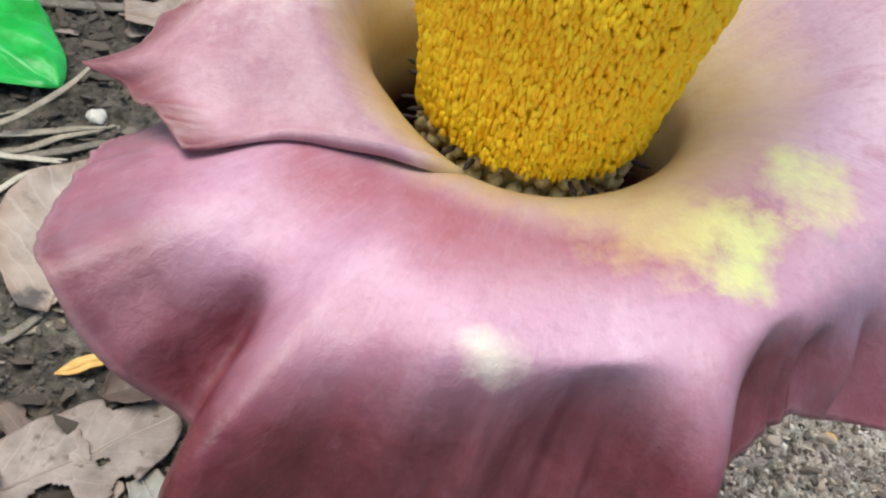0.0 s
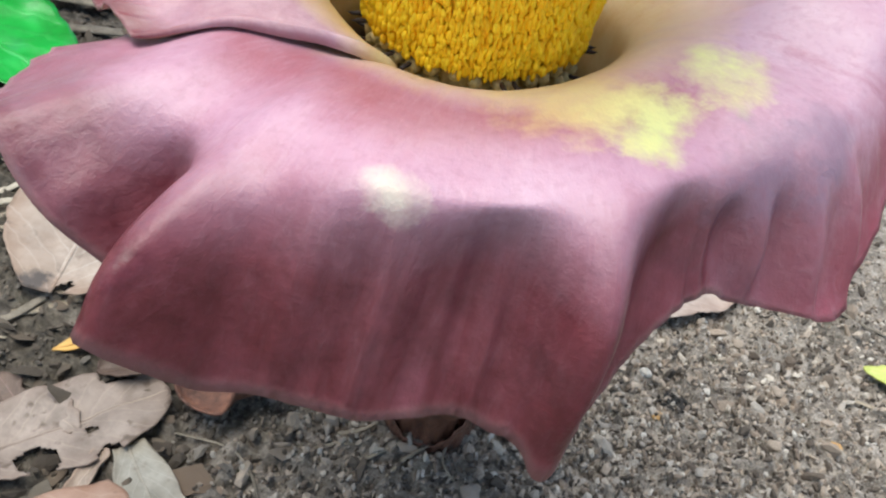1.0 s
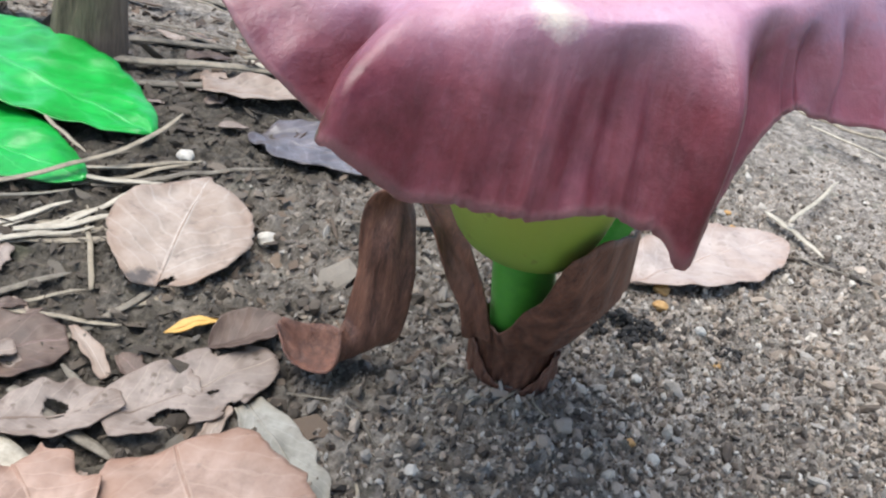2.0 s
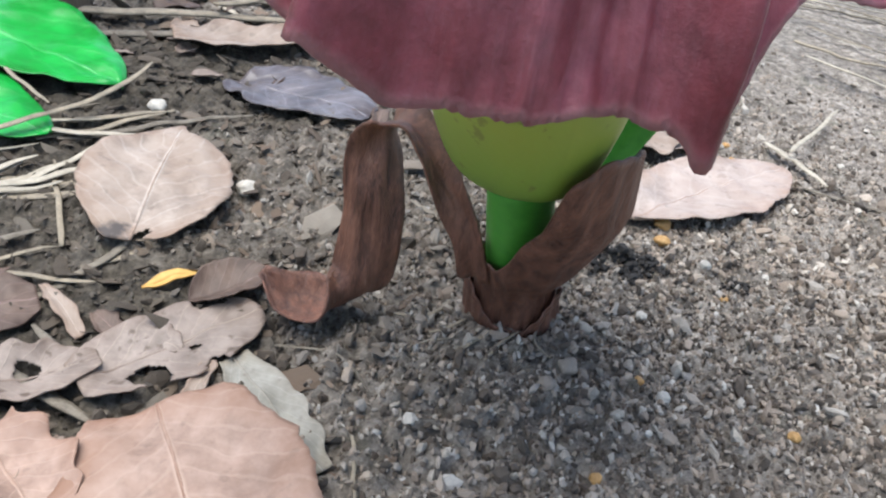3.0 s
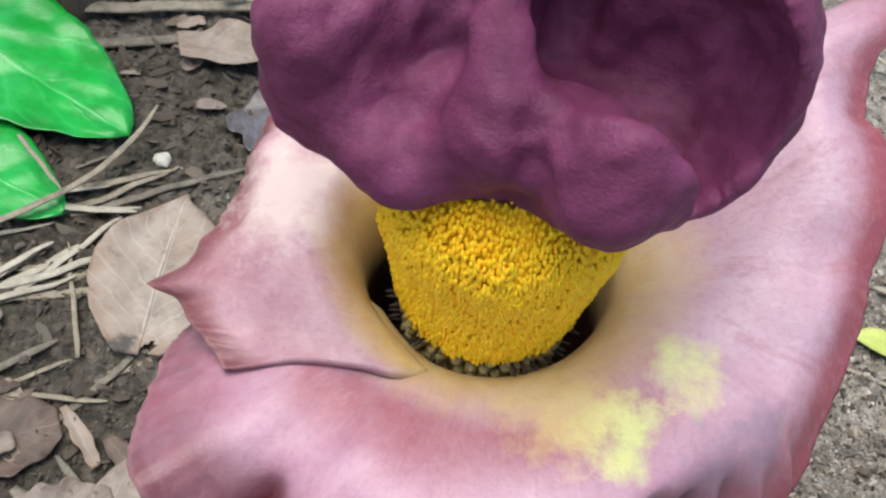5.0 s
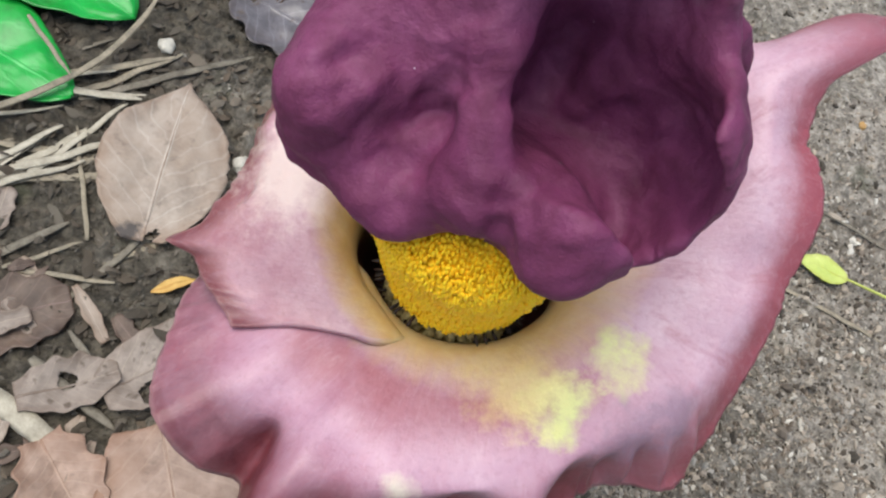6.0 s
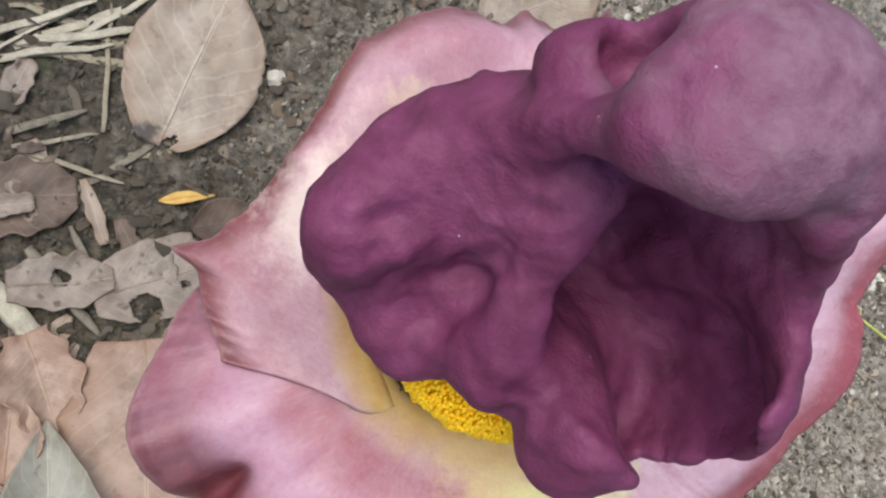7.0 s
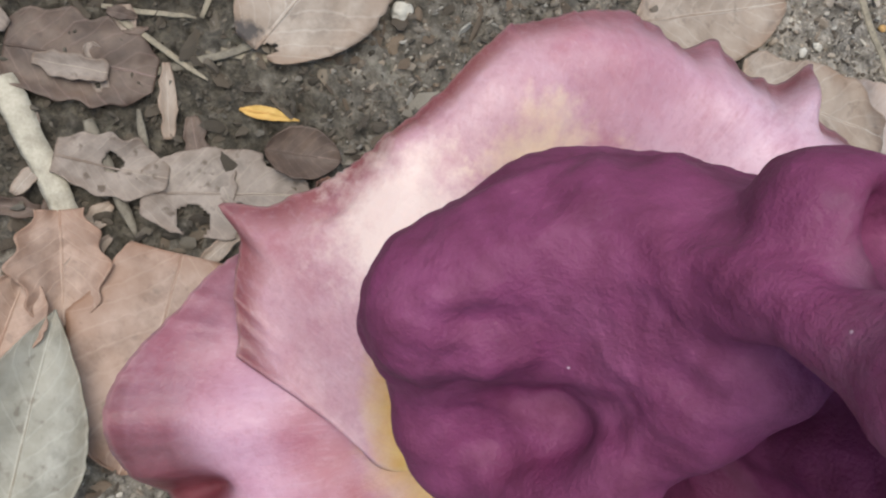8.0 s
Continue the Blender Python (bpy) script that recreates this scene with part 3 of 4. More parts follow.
def build_spadix():
    rng = random.Random(11)
    # core
    hs = np.linspace(0.0360, 0.096, 18)
    line = [SPADIX_FOOT + AXIS * h for h in hs]
    rad = [float(spline([(0.0, 0.0202), (0.03, 0.0226), (0.06, 0.0263), (0.080, 0.0290), (0.088, 0.0272), (0.094, 0.0228), (0.102, 0.0140)], h)[0]) for h in hs]
    grains = []
    h = 0.0370
    while h < 0.101:
        r = float(spline([(0.0, 0.0206), (0.03, 0.0231), (0.06, 0.0268), (0.080, 0.0297), (0.088, 0.0280), (0.094, 0.0235), (0.102, 0.0150)], h)[0])
        n = int(2 * math.pi * r / 0.00086)
        for i in range(n):
            w = 2 * math.pi * (i + rng.uniform(0.0, 0.9)) / n
            hh = h + rng.uniform(-0.0009, 0.0009)
            clump = noise.noise((math.cos(w) * 9, math.sin(w) * 9, hh * 260))
            rr = r + rng.uniform(-0.0003, 0.0003) + 0.0006 * clump + 0.0007 * noise.noise((math.cos(w) * 20, math.sin(w) * 20, hh * 70)) + 0.0010 * noise.noise((math.cos(w) * 7, math.sin(w) * 7, hh * 40))
            p = spadix_place(w, hh, rr)
            if p[2] > 0.244:
                continue
            out = math.cos(w) * AX + math.sin(w) * AY
            side = np.cross(AXIS, out)
            s = rng.uniform(0.8, 1.2)
            axes = np.array([out * 0.0008 * s, side * 0.00054 * s, AXIS * rng.uniform(0.0010, 0.0020) + side * rng.uniform(-0.0003, 0.0003)])
            grains.append((p, axes))
        h += 0.00122
    spadix = part("spadix", tube_mesh("spadix", line, rad, 32), M_YELLOW, flower, "bright yellow granular male flower zone")
    part("stamen_mass", blob_set("stamen_mass", grains), M_YELLOW, spadix, "bright yellow tightly packed granular stamens")["kind"] = "stuff"
    # pistils below
    knobs, tips = [], []
    h = -0.020
    while h < 0.0370:
        n = 34
        for i in range(n):
            w = 2 * math.pi * (i + rng.uniform(0, 0.7)) / n
            p = spadix_place(w, h + rng.uniform(-0.001, 0.001), 0.0208 + 0.0016 * min(max((h - 0.012) / 0.022, 0.0), 1.0))
            out = math.cos(w) * AX + math.sin(w) * AY
            side = np.cross(AXIS, out)
            knobs.append((p, np.array([out * 0.0022, side * 0.0019, AXIS * 0.0021])))
            if rng.random() < 0.30:
                tips.append((p + out * 0.003 + AXIS * 0.0012, np.array([out * 0.0026, side * 0.0006, AXIS * 0.0006 + out * 0.0008])))
        h += 0.0042
    zone = part("pistil_zone", blob_set("pistil_zone", knobs), M_PISTIL, flower, "brownish yellow ring of pistils below the stamens")
    part("style_mass", blob_set("style_mass", tips), M_STYLE, zone, "short dark styles")["kind"] = "stuff"
    core = [SPADIX_FOOT + AXIS * x for x in np.linspace(-0.028, 0.040, 8)]
    part("spadix_stalk", tube_mesh("spadix_stalk", core, [0.0195] * 5 + [0.0202, 0.0208, 0.0210], 24), M_PISTIL, flower)


build_spadix()

# the cap: a lumpy body with a deep hollow in front, built as one blended solid. Rows: centre, half sizes, turn about the upright
CAP_BODY = ((-0.0265, -0.0448, 0.2861), (0.0306, 0.0170, 0.0534), -0.655)
CAP_HOOD = ((-0.0385, -0.0526, 0.3311), (0.0150, 0.0185, 0.0100), 0.386)
CAP_RIGHT = ((-0.0058, -0.0748, 0.2728), (0.0213, 0.0197, 0.0310), 0.326)
CAP_LEFT = ((-0.0675, -0.0583, 0.2593), (0.0153, 0.0290, 0.0276), -0.366)
CAP_KNOB = ((-0.0520, -0.0425, 0.3025), (0.0115, 0.0103, 0.0115), 0.3)
CAP_HOLLOW = ((-0.0187, -0.0691, 0.2728), (0.0323, 0.0223, 0.0329), -0.607)
CAP_CURTAIN = ((-0.0494, -0.0463, 0.2682), (0.0178, 0.0149, 0.0268), -0.333)
CAP_FRONT = ((-0.0542, -0.0738, 0.2446), (0.0158, 0.0186, 0.0095), 0.192)
CAP_SILL = ((-0.0386, -0.0749, 0.2549), (0.0118, 0.0129, 0.0102), -0.041)
CAP_TIP = ((-0.0169, -0.0851, 0.2586), (0.0162, 0.0090, 0.0136), 2.007)
CAP_FLOOR = ((-0.0220, -0.0540, 0.2430), (0.0320, 0.0270, 0.0130), 0.0)
CAP_BACK = ((-0.0020, -0.0450, 0.2700), (0.0190, 0.0080, 0.0280), 0.25)
CAP_UNDER = ((-0.0270, -0.0720, 0.3040), (0.0250, 0.0240, 0.0205), 0.0)
CAP_PIT = ((-0.0495, -0.0410, 0.3125), (0.0082, 0.0076, 0.0100), 0.3)
CAP_DISH = ((-0.0665, -0.0785, 0.2905), (0.0130, 0.0130, 0.0125), 0.0)
# the ridge down the hollow's front and the band that rises to the hood: from, to, radius
CAP_FILL = ((-0.0500, -0.0650, 0.2770), (0.0060, 0.0040, 0.0090), 0.0)
CAP_RIDGE = ((-0.0430, -0.0580, 0.2900), (-0.0366, -0.0880, 0.2600), 0.0050)
CAP_BAND = ((-0.0643, -0.0511, 0.2784), (-0.0479, -0.0602, 0.3219), 0.0053)


def ellipsoid(p, row):
    """Distance, near enough, from places p to an ellipsoid."""
    (cx, cy, cz), (a, b, h), turn = row
    x, y, z = p[..., 0] - cx, p[..., 1] - cy, p[..., 2] - cz
    c, s = math.cos(turn), math.sin(turn)
    x, y = x * c + y * s, y * c - x * s
    k0 = np.sqrt((x / a) ** 2 + (y / b) ** 2 + (z / h) ** 2) + 1e-9
    k1 = np.sqrt((x / a**2) ** 2 + (y / b**2) ** 2 + (z / h**2) ** 2) + 1e-9
    return k0 * (k0 - 1) / k1


def blend(a, b, k):
    """The nearer of two distances, run together over k metres."""
    h = np.clip(0.5 + 0.5 * (b - a) / k, 0, 1)
    return b + (a - b) * h - k * h * (1 - h)


def rod(p, row):
    """Distance from places p to a round-ended rod."""
    a, b, r = np.array(row[0]), np.array(row[1]), row[2]
    f = np.clip((p - a) @ (b - a) / ((b - a) @ (b - a)), 0, 1)
    return np.linalg.norm(p - a - f[..., None] * (b - a), axis=-1) - r


def cap_solid(p):
    d = blend(ellipsoid(p, CAP_BODY), ellipsoid(p, CAP_HOOD), 0.012)
    d = blend(d, ellipsoid(p, CAP_RIGHT), 0.014)
    d = blend(d, ellipsoid(p, CAP_LEFT), 0.014)
    d = blend(d, rod(p, CAP_BAND), 0.012)
    d = blend(d, ellipsoid(p, CAP_KNOB), 0.004)
    d = -blend(-d, ellipsoid(p, CAP_HOLLOW), 0.006)
    d = -blend(-d, ellipsoid(p, CAP_UNDER), 0.006)
    d = -blend(-d, ellipsoid(p, CAP_PIT), 0.004)
    d = blend(d, ellipsoid(p, CAP_FLOOR), 0.008)
    d = blend(d, ellipsoid(p, CAP_BACK), 0.008)
    d = blend(d, ellipsoid(p, CAP_CURTAIN), 0.010)
    d = blend(d, ellipsoid(p, CAP_FRONT), 0.012)
    d = blend(d, ellipsoid(p, CAP_SILL), 0.010)
    d = blend(d, ellipsoid(p, CAP_TIP), 0.014)
    d = -blend(-d, ellipsoid(p, CAP_DISH), 0.010)
    d = blend(d, ellipsoid(p, CAP_FILL), 0.010)
    return blend(d, rod(p, CAP_RIDGE), 0.010)


def skin_of(solid, low, high, step):
    """A closed mesh round a solid that is given by its distance, one corner for each cell that the skin crosses."""
    ax = [np.arange(a, b, step) for a, b in zip(low, high)]
    G = np.stack(np.meshgrid(*ax, indexing="ij"), -1)
    D = solid(G)
    nx, ny, nz = D.shape
    corner = [(i, j, k) for i in (0, 1) for j in (0, 1) for k in (0, 1)]
    cut = lambda A, o: A[o[0] : nx - 1 + o[0], o[1] : ny - 1 + o[1], o[2] : nz - 1 + o[2]]
    inside = sum(cut(D < 0, o).astype(int) for o in corner)
    mixed = (inside > 0) & (inside < 8)
    index = np.full(mixed.shape, -1, int)
    index[mixed] = np.arange(mixed.sum())
    total, count = np.zeros((mixed.sum(), 3)), np.zeros(mixed.sum())
    for a in corner:
        for b in corner:
            if sum(b) - sum(a) == 1 and all(q >= p for p, q in zip(a, b)):
                da, db = cut(D, a)[mixed], cut(D, b)[mixed]
                on = (da < 0) != (db < 0)
                f = np.where(on, da / np.where(on, da - db, 1.0), 0.0)[:, None]
                pa, pb = cut(G, a)[mixed], cut(G, b)[mixed]
                total += np.where(on[:, None], pa + f * (pb - pa), 0.0)
                count += on
    verts = total / count[:, None]
    faces = []
    for axis in range(3):
        u, v = (axis + 1) % 3, (axis + 2) % 3
        one = np.zeros(3, int)
        one[axis] = 1
        S = D < 0
        A = S[: nx - one[0], : ny - one[1], : nz - one[2]]
        B = S[one[0] :, one[1] :, one[2] :]
        at = np.argwhere(A != B)
        at = at[(at[:, u] > 0) & (at[:, v] > 0) & (at[:, u] < D.shape[u] - 1) & (at[:, v] < D.shape[v] - 1)]
        turn = A[tuple(at.T)]
        du, dv = np.eye(3, dtype=int)[u], np.eye(3, dtype=int)[v]
        q = [index[tuple((at - o).T)] for o in (0 * du, du, du + dv, dv)]
        quad = np.stack(q, 1)
        quad[~turn] = quad[~turn][:, ::-1]
        faces.append(quad)
    return verts, np.concatenate(faces)


# creases (-) and ridges (+) across the cap's face: from, to, depth, half width
CAP_FOLDS = (
    ((-0.0490, -0.0640, 0.2880), (-0.0500, -0.0830, 0.2580), -0.0030, 0.0032),
    ((-0.0380, -0.0600, 0.2860), (-0.0300, -0.0900, 0.2600), -0.0030, 0.0030),
    ((-0.0500, -0.0640, 0.2880), (-0.0780, -0.0790, 0.2740), -0.0018, 0.0022),
    ((-0.0520, -0.0680, 0.2820), (-0.0690, -0.0870, 0.2560), -0.0020, 0.0024),
    ((-0.0540, -0.0620, 0.2930), (-0.0800, -0.0660, 0.2860), -0.0016, 0.0022),
    ((-0.0560, -0.0720, 0.2800), (-0.0740, -0.0840, 0.2650), 0.0016, 0.0022),
    ((-0.0130, -0.0560, 0.2600), (-0.0100, -0.0900, 0.2620), -0.0018, 0.0024),
    ((0.0000, -0.0540, 0.2700), (0.0010, -0.0880, 0.2720), 0.0018, 0.0026),
    ((0.0040, -0.0560, 0.2850), (0.0080, -0.0840, 0.2800), -0.0018, 0.0024),
)


def build_appendix():
    verts, faces = skin_of(cap_solid, (-0.106, -0.122, 0.222), (0.040, 0.012, 0.352), 0.00105)
    e = 0.0006
    grad = np.stack([cap_solid(verts + d) - cap_solid(verts - d) for d in np.eye(3) * e], -1)
    grad /= np.linalg.norm(grad, axis=1, keepdims=True) + 1e-12
    push = np.zeros(len(verts))
    for a, b, depth, wide in CAP_FOLDS:
        a, b = np.array(a), np.array(b)
        f = np.clip((verts - a) @ (b - a) / ((b - a) @ (b - a)), 0, 1)
        d = np.linalg.norm(verts - a - f[:, None] * (b - a), axis=1)
        push += 0.65 * depth * np.exp(-((d / wide) ** 2))
    for i, p in enumerate(verts):
        q = Vector(p)
        q += Vector(noise.noise_vector(q * 60)) * 0.006
        push[i] += 0.0024 * noise.noise(q * 45) + 0.0024 * (0.3 - abs(noise.noise(q * 66))) + 0.0011 * noise.noise(q * 110) + 0.0010 * (0.3 - abs(noise.noise(q * 180))) + 0.0003 * noise.noise(q * 380)
    verts = verts + grad * push[:, None]
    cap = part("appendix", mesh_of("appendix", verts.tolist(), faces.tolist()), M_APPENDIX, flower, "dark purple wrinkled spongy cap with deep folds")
    soft = cap.modifiers.new("soften", "SMOOTH")
    soft.factor, soft.iterations = 0.5, 4


build_appendix()


def ribbon(name, keys, width, material, curl=0.25, thick=0.0008, n=60, m=14, wave=0.0):
    """A strip along keys of (place, side direction, width factor); curl bends its edges."""
    k = path_points([(*p, *s, f) for p, s, f in keys], n)
    P = np.zeros((n, m, 3))
    tang = np.gradient(k[:, :3], axis=0)
    for i in range(n):
        t = tang[i] / np.linalg.norm(tang[i])
        s = k[i, 3:6] - t * (k[i, 3:6] @ t)
        s /= np.linalg.norm(s)
        up = np.cross(t, s)
        for j in range(m):
            a = 2 * j / (m - 1) - 1
            z = curl * a * a + wave * noise.noise((a * 1.5, i * 0.08, width * 99))
            P[i, j] = k[i, :3] + width * k[i, 6] * (a * s + z * up) + 0.0006 * np.array(noise.noise_vector((a * 3, i * 0.15, 1.0)))
    return shell(name, P, thick, [material])


def build_stem():
    line = path_points([(0, 0.012, -0.01), (0.0, 0.011, 0.015), (-0.004, -0.003, 0.04), (-0.011, -0.022, 0.082)], 14)
    part("peduncle", tube_mesh("peduncle", line, np.linspace(0.0125, 0.0115, 14), 28), M_STEM, flower, "smooth bright green flower stalk")
    # ragged brown sheath: a wrap with a notch in front and a tall flap flaring on one side, torn scales at its foot
    def wrap(top, flare, r0, name, label, seed):
        nu, nv = 110, 30
        P = np.zeros((nu, nv, 3))
        for i in range(nu):
            deg = top[0][0] + (top[-1][0] - top[0][0]) * i / (nu - 1)
            a = radians(deg)
            edge = float(spline(top, deg)[0]) + 0.0016 * noise.noise((i * 0.3, seed, 0))
            out = float(spline(flare, deg)[0])
            for j in range(nv):
                f = j / (nv - 1)
                z = -0.004 + (edge + 0.004) * f
                mx, my = spline([(-0.01, 0, 0.012), (0.0, 0, 0.012), (0.04, -0.004, -0.002), (0.11, -0.014, -0.030)], z)
                r = r0 + out * min(1.0, max(0.0, z - 0.026) / 0.045) ** 0.8 + 0.0016 * noise.noise((i * 0.10, f * 2, seed)) + 0.0005 * math.sin(i * 1.1 + seed)
                P[i, j] = (mx + r * math.sin(a), my - r * math.cos(a), z)
        part(name, shell(name, P[::-1], 0.0008, [M_SHEATH]), None, flower, label)

    wrap([(-170, 0.03), (-90, 0.036), (-50, 0.038), (-24, 0.038), (-10, 0.046), (0, 0.057), (10, 0.070), (24, 0.093), (45, 0.102), (75, 0.100), (92, 0.086), (106, 0.056), (130, 0.042), (170, 0.03)], [(-170, 0.004), (-45, 0.006), (-10, 0.012), (20, 0.019), (45, 0.021), (80, 0.021), (110, 0.016), (170, 0.005)], 0.0150, "sheath", "dark brown dried sheath wrapped round the stalk", 1.0)
    wrap([(-215, 0.012), (-100, 0.024), (-60, 0.020), (-25, 0.008), (10, 0.006), (50, 0.020), (75, 0.026), (110, 0.010)], [(-215, 0.0), (110, 0.0)], 0.0178, "sheath_scale", "torn dry brown scale at the stalk's foot", 4.0)
    arch = [
        ((-0.096, -0.009, 0.013), (0.1, 1, 0.3), 0.20), ((-0.086, -0.010, 0.005), (0.1, 1, 0.25), 0.85), ((-0.074, -0.009, 0.003), (0.3, 0.95, 0.2), 1.0), ((-0.063, -0.008, 0.008), (0.8, 0.6, 0.1), 0.95), ((-0.058, -0.007, 0.019), (1, 0.3, 0), 0.90),
        ((-0.058, -0.005, 0.042), (1, 0.15, 0), 0.85), ((-0.061, -0.002, 0.065), (0.95, 0.3, 0), 0.82), ((-0.057, 0.000, 0.078), (0.5, 0.9, 0), 0.75), ((-0.050, -0.004, 0.081), (0.2, 1, 0), 0.65),
        ((-0.042, -0.009, 0.075), (0.4, 0.9, 0.1), 0.55), ((-0.033, -0.013, 0.062), (0.9, 0.3, 0.2), 0.45), ((-0.023, -0.014, 0.045), (0.9, -0.2, 0), 0.45), ((-0.018, -0.010, 0.028), (0.9, -0.3, 0), 0.5),
    ]
    part("cataphyll", ribbon("cataphyll", arch, 0.0128, M_SHEATH, 0.30, 0.0008, 90, 16, 0.25), None, flower, "arched dried brown bract curling on the soil")
    back = [((0.016, 0.024, 0.040), (1, -0.2, 0), 0.4), ((0.025, 0.024, 0.072), (1, -0.2, 0), 0.5), ((0.031, 0.022, 0.094), (1, -0.2, 0), 0.6), ((0.031, 0.018, 0.120), (1, -0.2, 0), 0.1)]
    part("green_bract", ribbon("green_bract", back, 0.012, M_STEM, 0.3, 0.001, 30, 10), None, flower, "fresh green inner bract")


build_stem()


# ---- leaves and litter ----
def leaf(name, label, foot, tip, width, material, group="fallen leaves", bow=0.0, cup=0.1, lift=0.003, outline="oval", twist=0.0, ruffle=0.05, seed=1.0, holes=(), bend=0.0, petiole=0.0, tip_lift=0.0, coarse=False):
    """A leaf lying from foot to tip: blade and midrib. cup raises its edges, bow its middle."""
    foot, tip = np.array(foot, float), np.array(tip, float)
    ob = thing(name, label, "leaf", group, (float(foot[0]), float(foot[1]), ground_z(*foot[:2])))
    way = tip - foot
    length = float(np.linalg.norm(way))
    way /= length
    side = np.array([way[1], -way[0]])
    nu, nv = (13, 23) if coarse else (33, 53)
    P = np.zeros((nu, nv, 3))
    mid = []
    for j in range(nv):
        v = j / (nv - 1)
        if outline == "oval":
            half = math.sin(math.pi * v**0.9) ** 0.62
        elif outline == "ovate":
            half = math.sin(math.pi * (0.05 + 0.95 * v) ** 0.92) ** 0.72 * (1.0 if v < 0.70 else 1 - 0.75 * ((v - 0.70) / 0.30) ** 1.6)
        elif outline == "lance":
            half = math.sin(math.pi * v**0.75) ** 0.9
        elif outline == "broad":
            half = min(1.0, math.sin(math.pi * (0.06 + 0.94 * v)) ** 0.45)
        elif outline == "blunt":
            half = min(1.0, 0.60 + 1.1 * v) * (1.0 if v < 0.6 else math.cos(0.5 * math.pi * (v - 0.6) / 0.4) ** 0.6)
        else:
            half = math.sin(math.pi * (0.1 + 0.86 * v)) ** 0.5 * (1 + 0.35 * noise.noise((v * 5, seed, 0)))
        half = max(half, 0.015) * (1 + 0.06 * noise.noise((v * 7, seed, 2)))
        for i in range(nu):
            a = 2 * i / (nu - 1) - 1
            rag = 1 + ((0.24 if coarse else 0.13) * noise.noise((v * 7, seed, a * 0.6)) if outline == "torn" else 0.045 * noise.noise((v * 9, seed, a)) + 0.03 * noise.noise((v * 26, seed, a)))
            off = a * half * width / 2 * rag + bend * math.sin(math.pi * v) * length
            xy = foot + way * v * length + side * off
            z = ground_z(*xy) + lift + bow * math.sin(math.pi * v) * length + cup * abs(a) ** 1.6 * half * width / 2 + tip_lift * v**2
            z += twist * a * half * width / 2 + ruffle * width * 0.25 * noise.noise((v * 3.2 + seed, a * 1.4, seed)) * (0.3 + abs(a))
            z += 0.0017 * noise.noise((xy[0] * 80, xy[1] * 80, seed)) + 0.0005 * noise.noise((xy[0] * 240, xy[1] * 240, seed))
            P[i, j] = (xy[0] - foot[0], xy[1] - foot[1], z - ob.location[2])
        mid.append(P[nu // 2, j] + (0, 0, 0.0004))

    def keep(i, j):
        a, v = 2 * (i + 0.5) / (nu - 1) - 1, (j + 0.5) / (nv - 1)
        return not any(((a - ha) / ra) ** 2 + ((v - hv) / rv) ** 2 < 1 + 0.5 * noise.noise((a * 6, v * 9, seed)) for ha, hv, ra, rv in holes)

    part("blade", shell("blade", P[::-1], 0.0006, [material], keep=keep), None, ob)
    if not coarse:
        part("midrib", tube_mesh("midrib", np.array(mid[:-1]), np.linspace(0.0009, 0.0003, nv - 1), 6, 0.6), material, ob)
    if petiole:
        p = [np.array(mid[0]), np.array(mid[0]) - np.array([*way * petiole * 0.5, -0.001]), np.array(mid[0]) - np.array([*way * petiole, 0.0])]
        part("petiole", tube_mesh("petiole", path_points(p, 10), np.linspace(0.0008, 0.0013, 10), 6), material, ob)
    return ob


leaf("fallen_leaf", "large tan oval dry leaf with rotted notch, lying on soil", (-0.156, 0.013), (-0.168, 0.112), 0.066, M_LEAF_STAINED, lift=0.0055, cup=0.06, ruffle=0.10, seed=2.0, bow=0.02, outline="ovate", holes=((-0.3, 0.02, 0.22, 0.05),))
leaf("leaf_fragment", "thin yellow-ochre leaf sliver on soil", (-0.142, -0.009), (-0.121, 0.006), 0.006, M_LEAF_OCHRE, outline="lance", lift=0.003, seed=3.0)
leaf("fallen_leaf", "small dark purplish brown curled leaf on soil", (-0.122, -0.014), (-0.096, 0.006), 0.024, M_LEAF_DARK, outline="oval", lift=0.004, cup=0.5, seed=4.0)
leaf("fallen_leaf", "decaying brown leaf eaten into holes", (-0.144, -0.064), (-0.094, -0.014), 0.040, M_LEAF_ROT, outline="broad", lift=0.004, ruffle=0.15, seed=5.0, holes=((-0.62, 0.30, 0.42, 0.10), (-0.30, 0.58, 0.10, 0.03), (0.95, 0.80, 0.25, 0.10), (-1.0, 0.62, 0.22, 0.06)))
leaf("fallen_leaf", "torn grey-green dry leaf on soil", (-0.097, -0.040), (-0.054, -0.088), 0.020, M_LEAF_GREY, outline="torn", lift=0.003, ruffle=0.2, seed=6.0)
leaf("fallen_leaf", "broad orange-tan dry leaf with wavy edges", (-0.113, -0.070), (-0.066, -0.150), 0.072, M_LEAF_BROWN, outline="blunt", lift=0.006, ruffle=0.32, cup=0.06, seed=7.0, bow=0.05)
leaf("fallen_leaf", "crumpled orange-brown dry leaf on leaf litter", (-0.135, -0.138), (-0.095, -0.205), 0.055, M_LEAF_BROWN, outline="broad", lift=0.003, ruffle=0.25, seed=8.0)
leaf("fallen_leaf", "grey bleached narrow leaf on leaf litter", (-0.078, -0.200), (-0.131, -0.121), 0.050, M_LEAF_GREY, outline="lance", lift=0.014, cup=0.6, seed=9.0)
leaf("fallen_leaf", "curled brown dry leaf on leaf litter", (-0.160, -0.092), (-0.124, -0.124), 0.036, M_LEAF_BROWN, outline="torn", lift=0.006, ruffle=0.35, cup=0.45, seed=41.0)
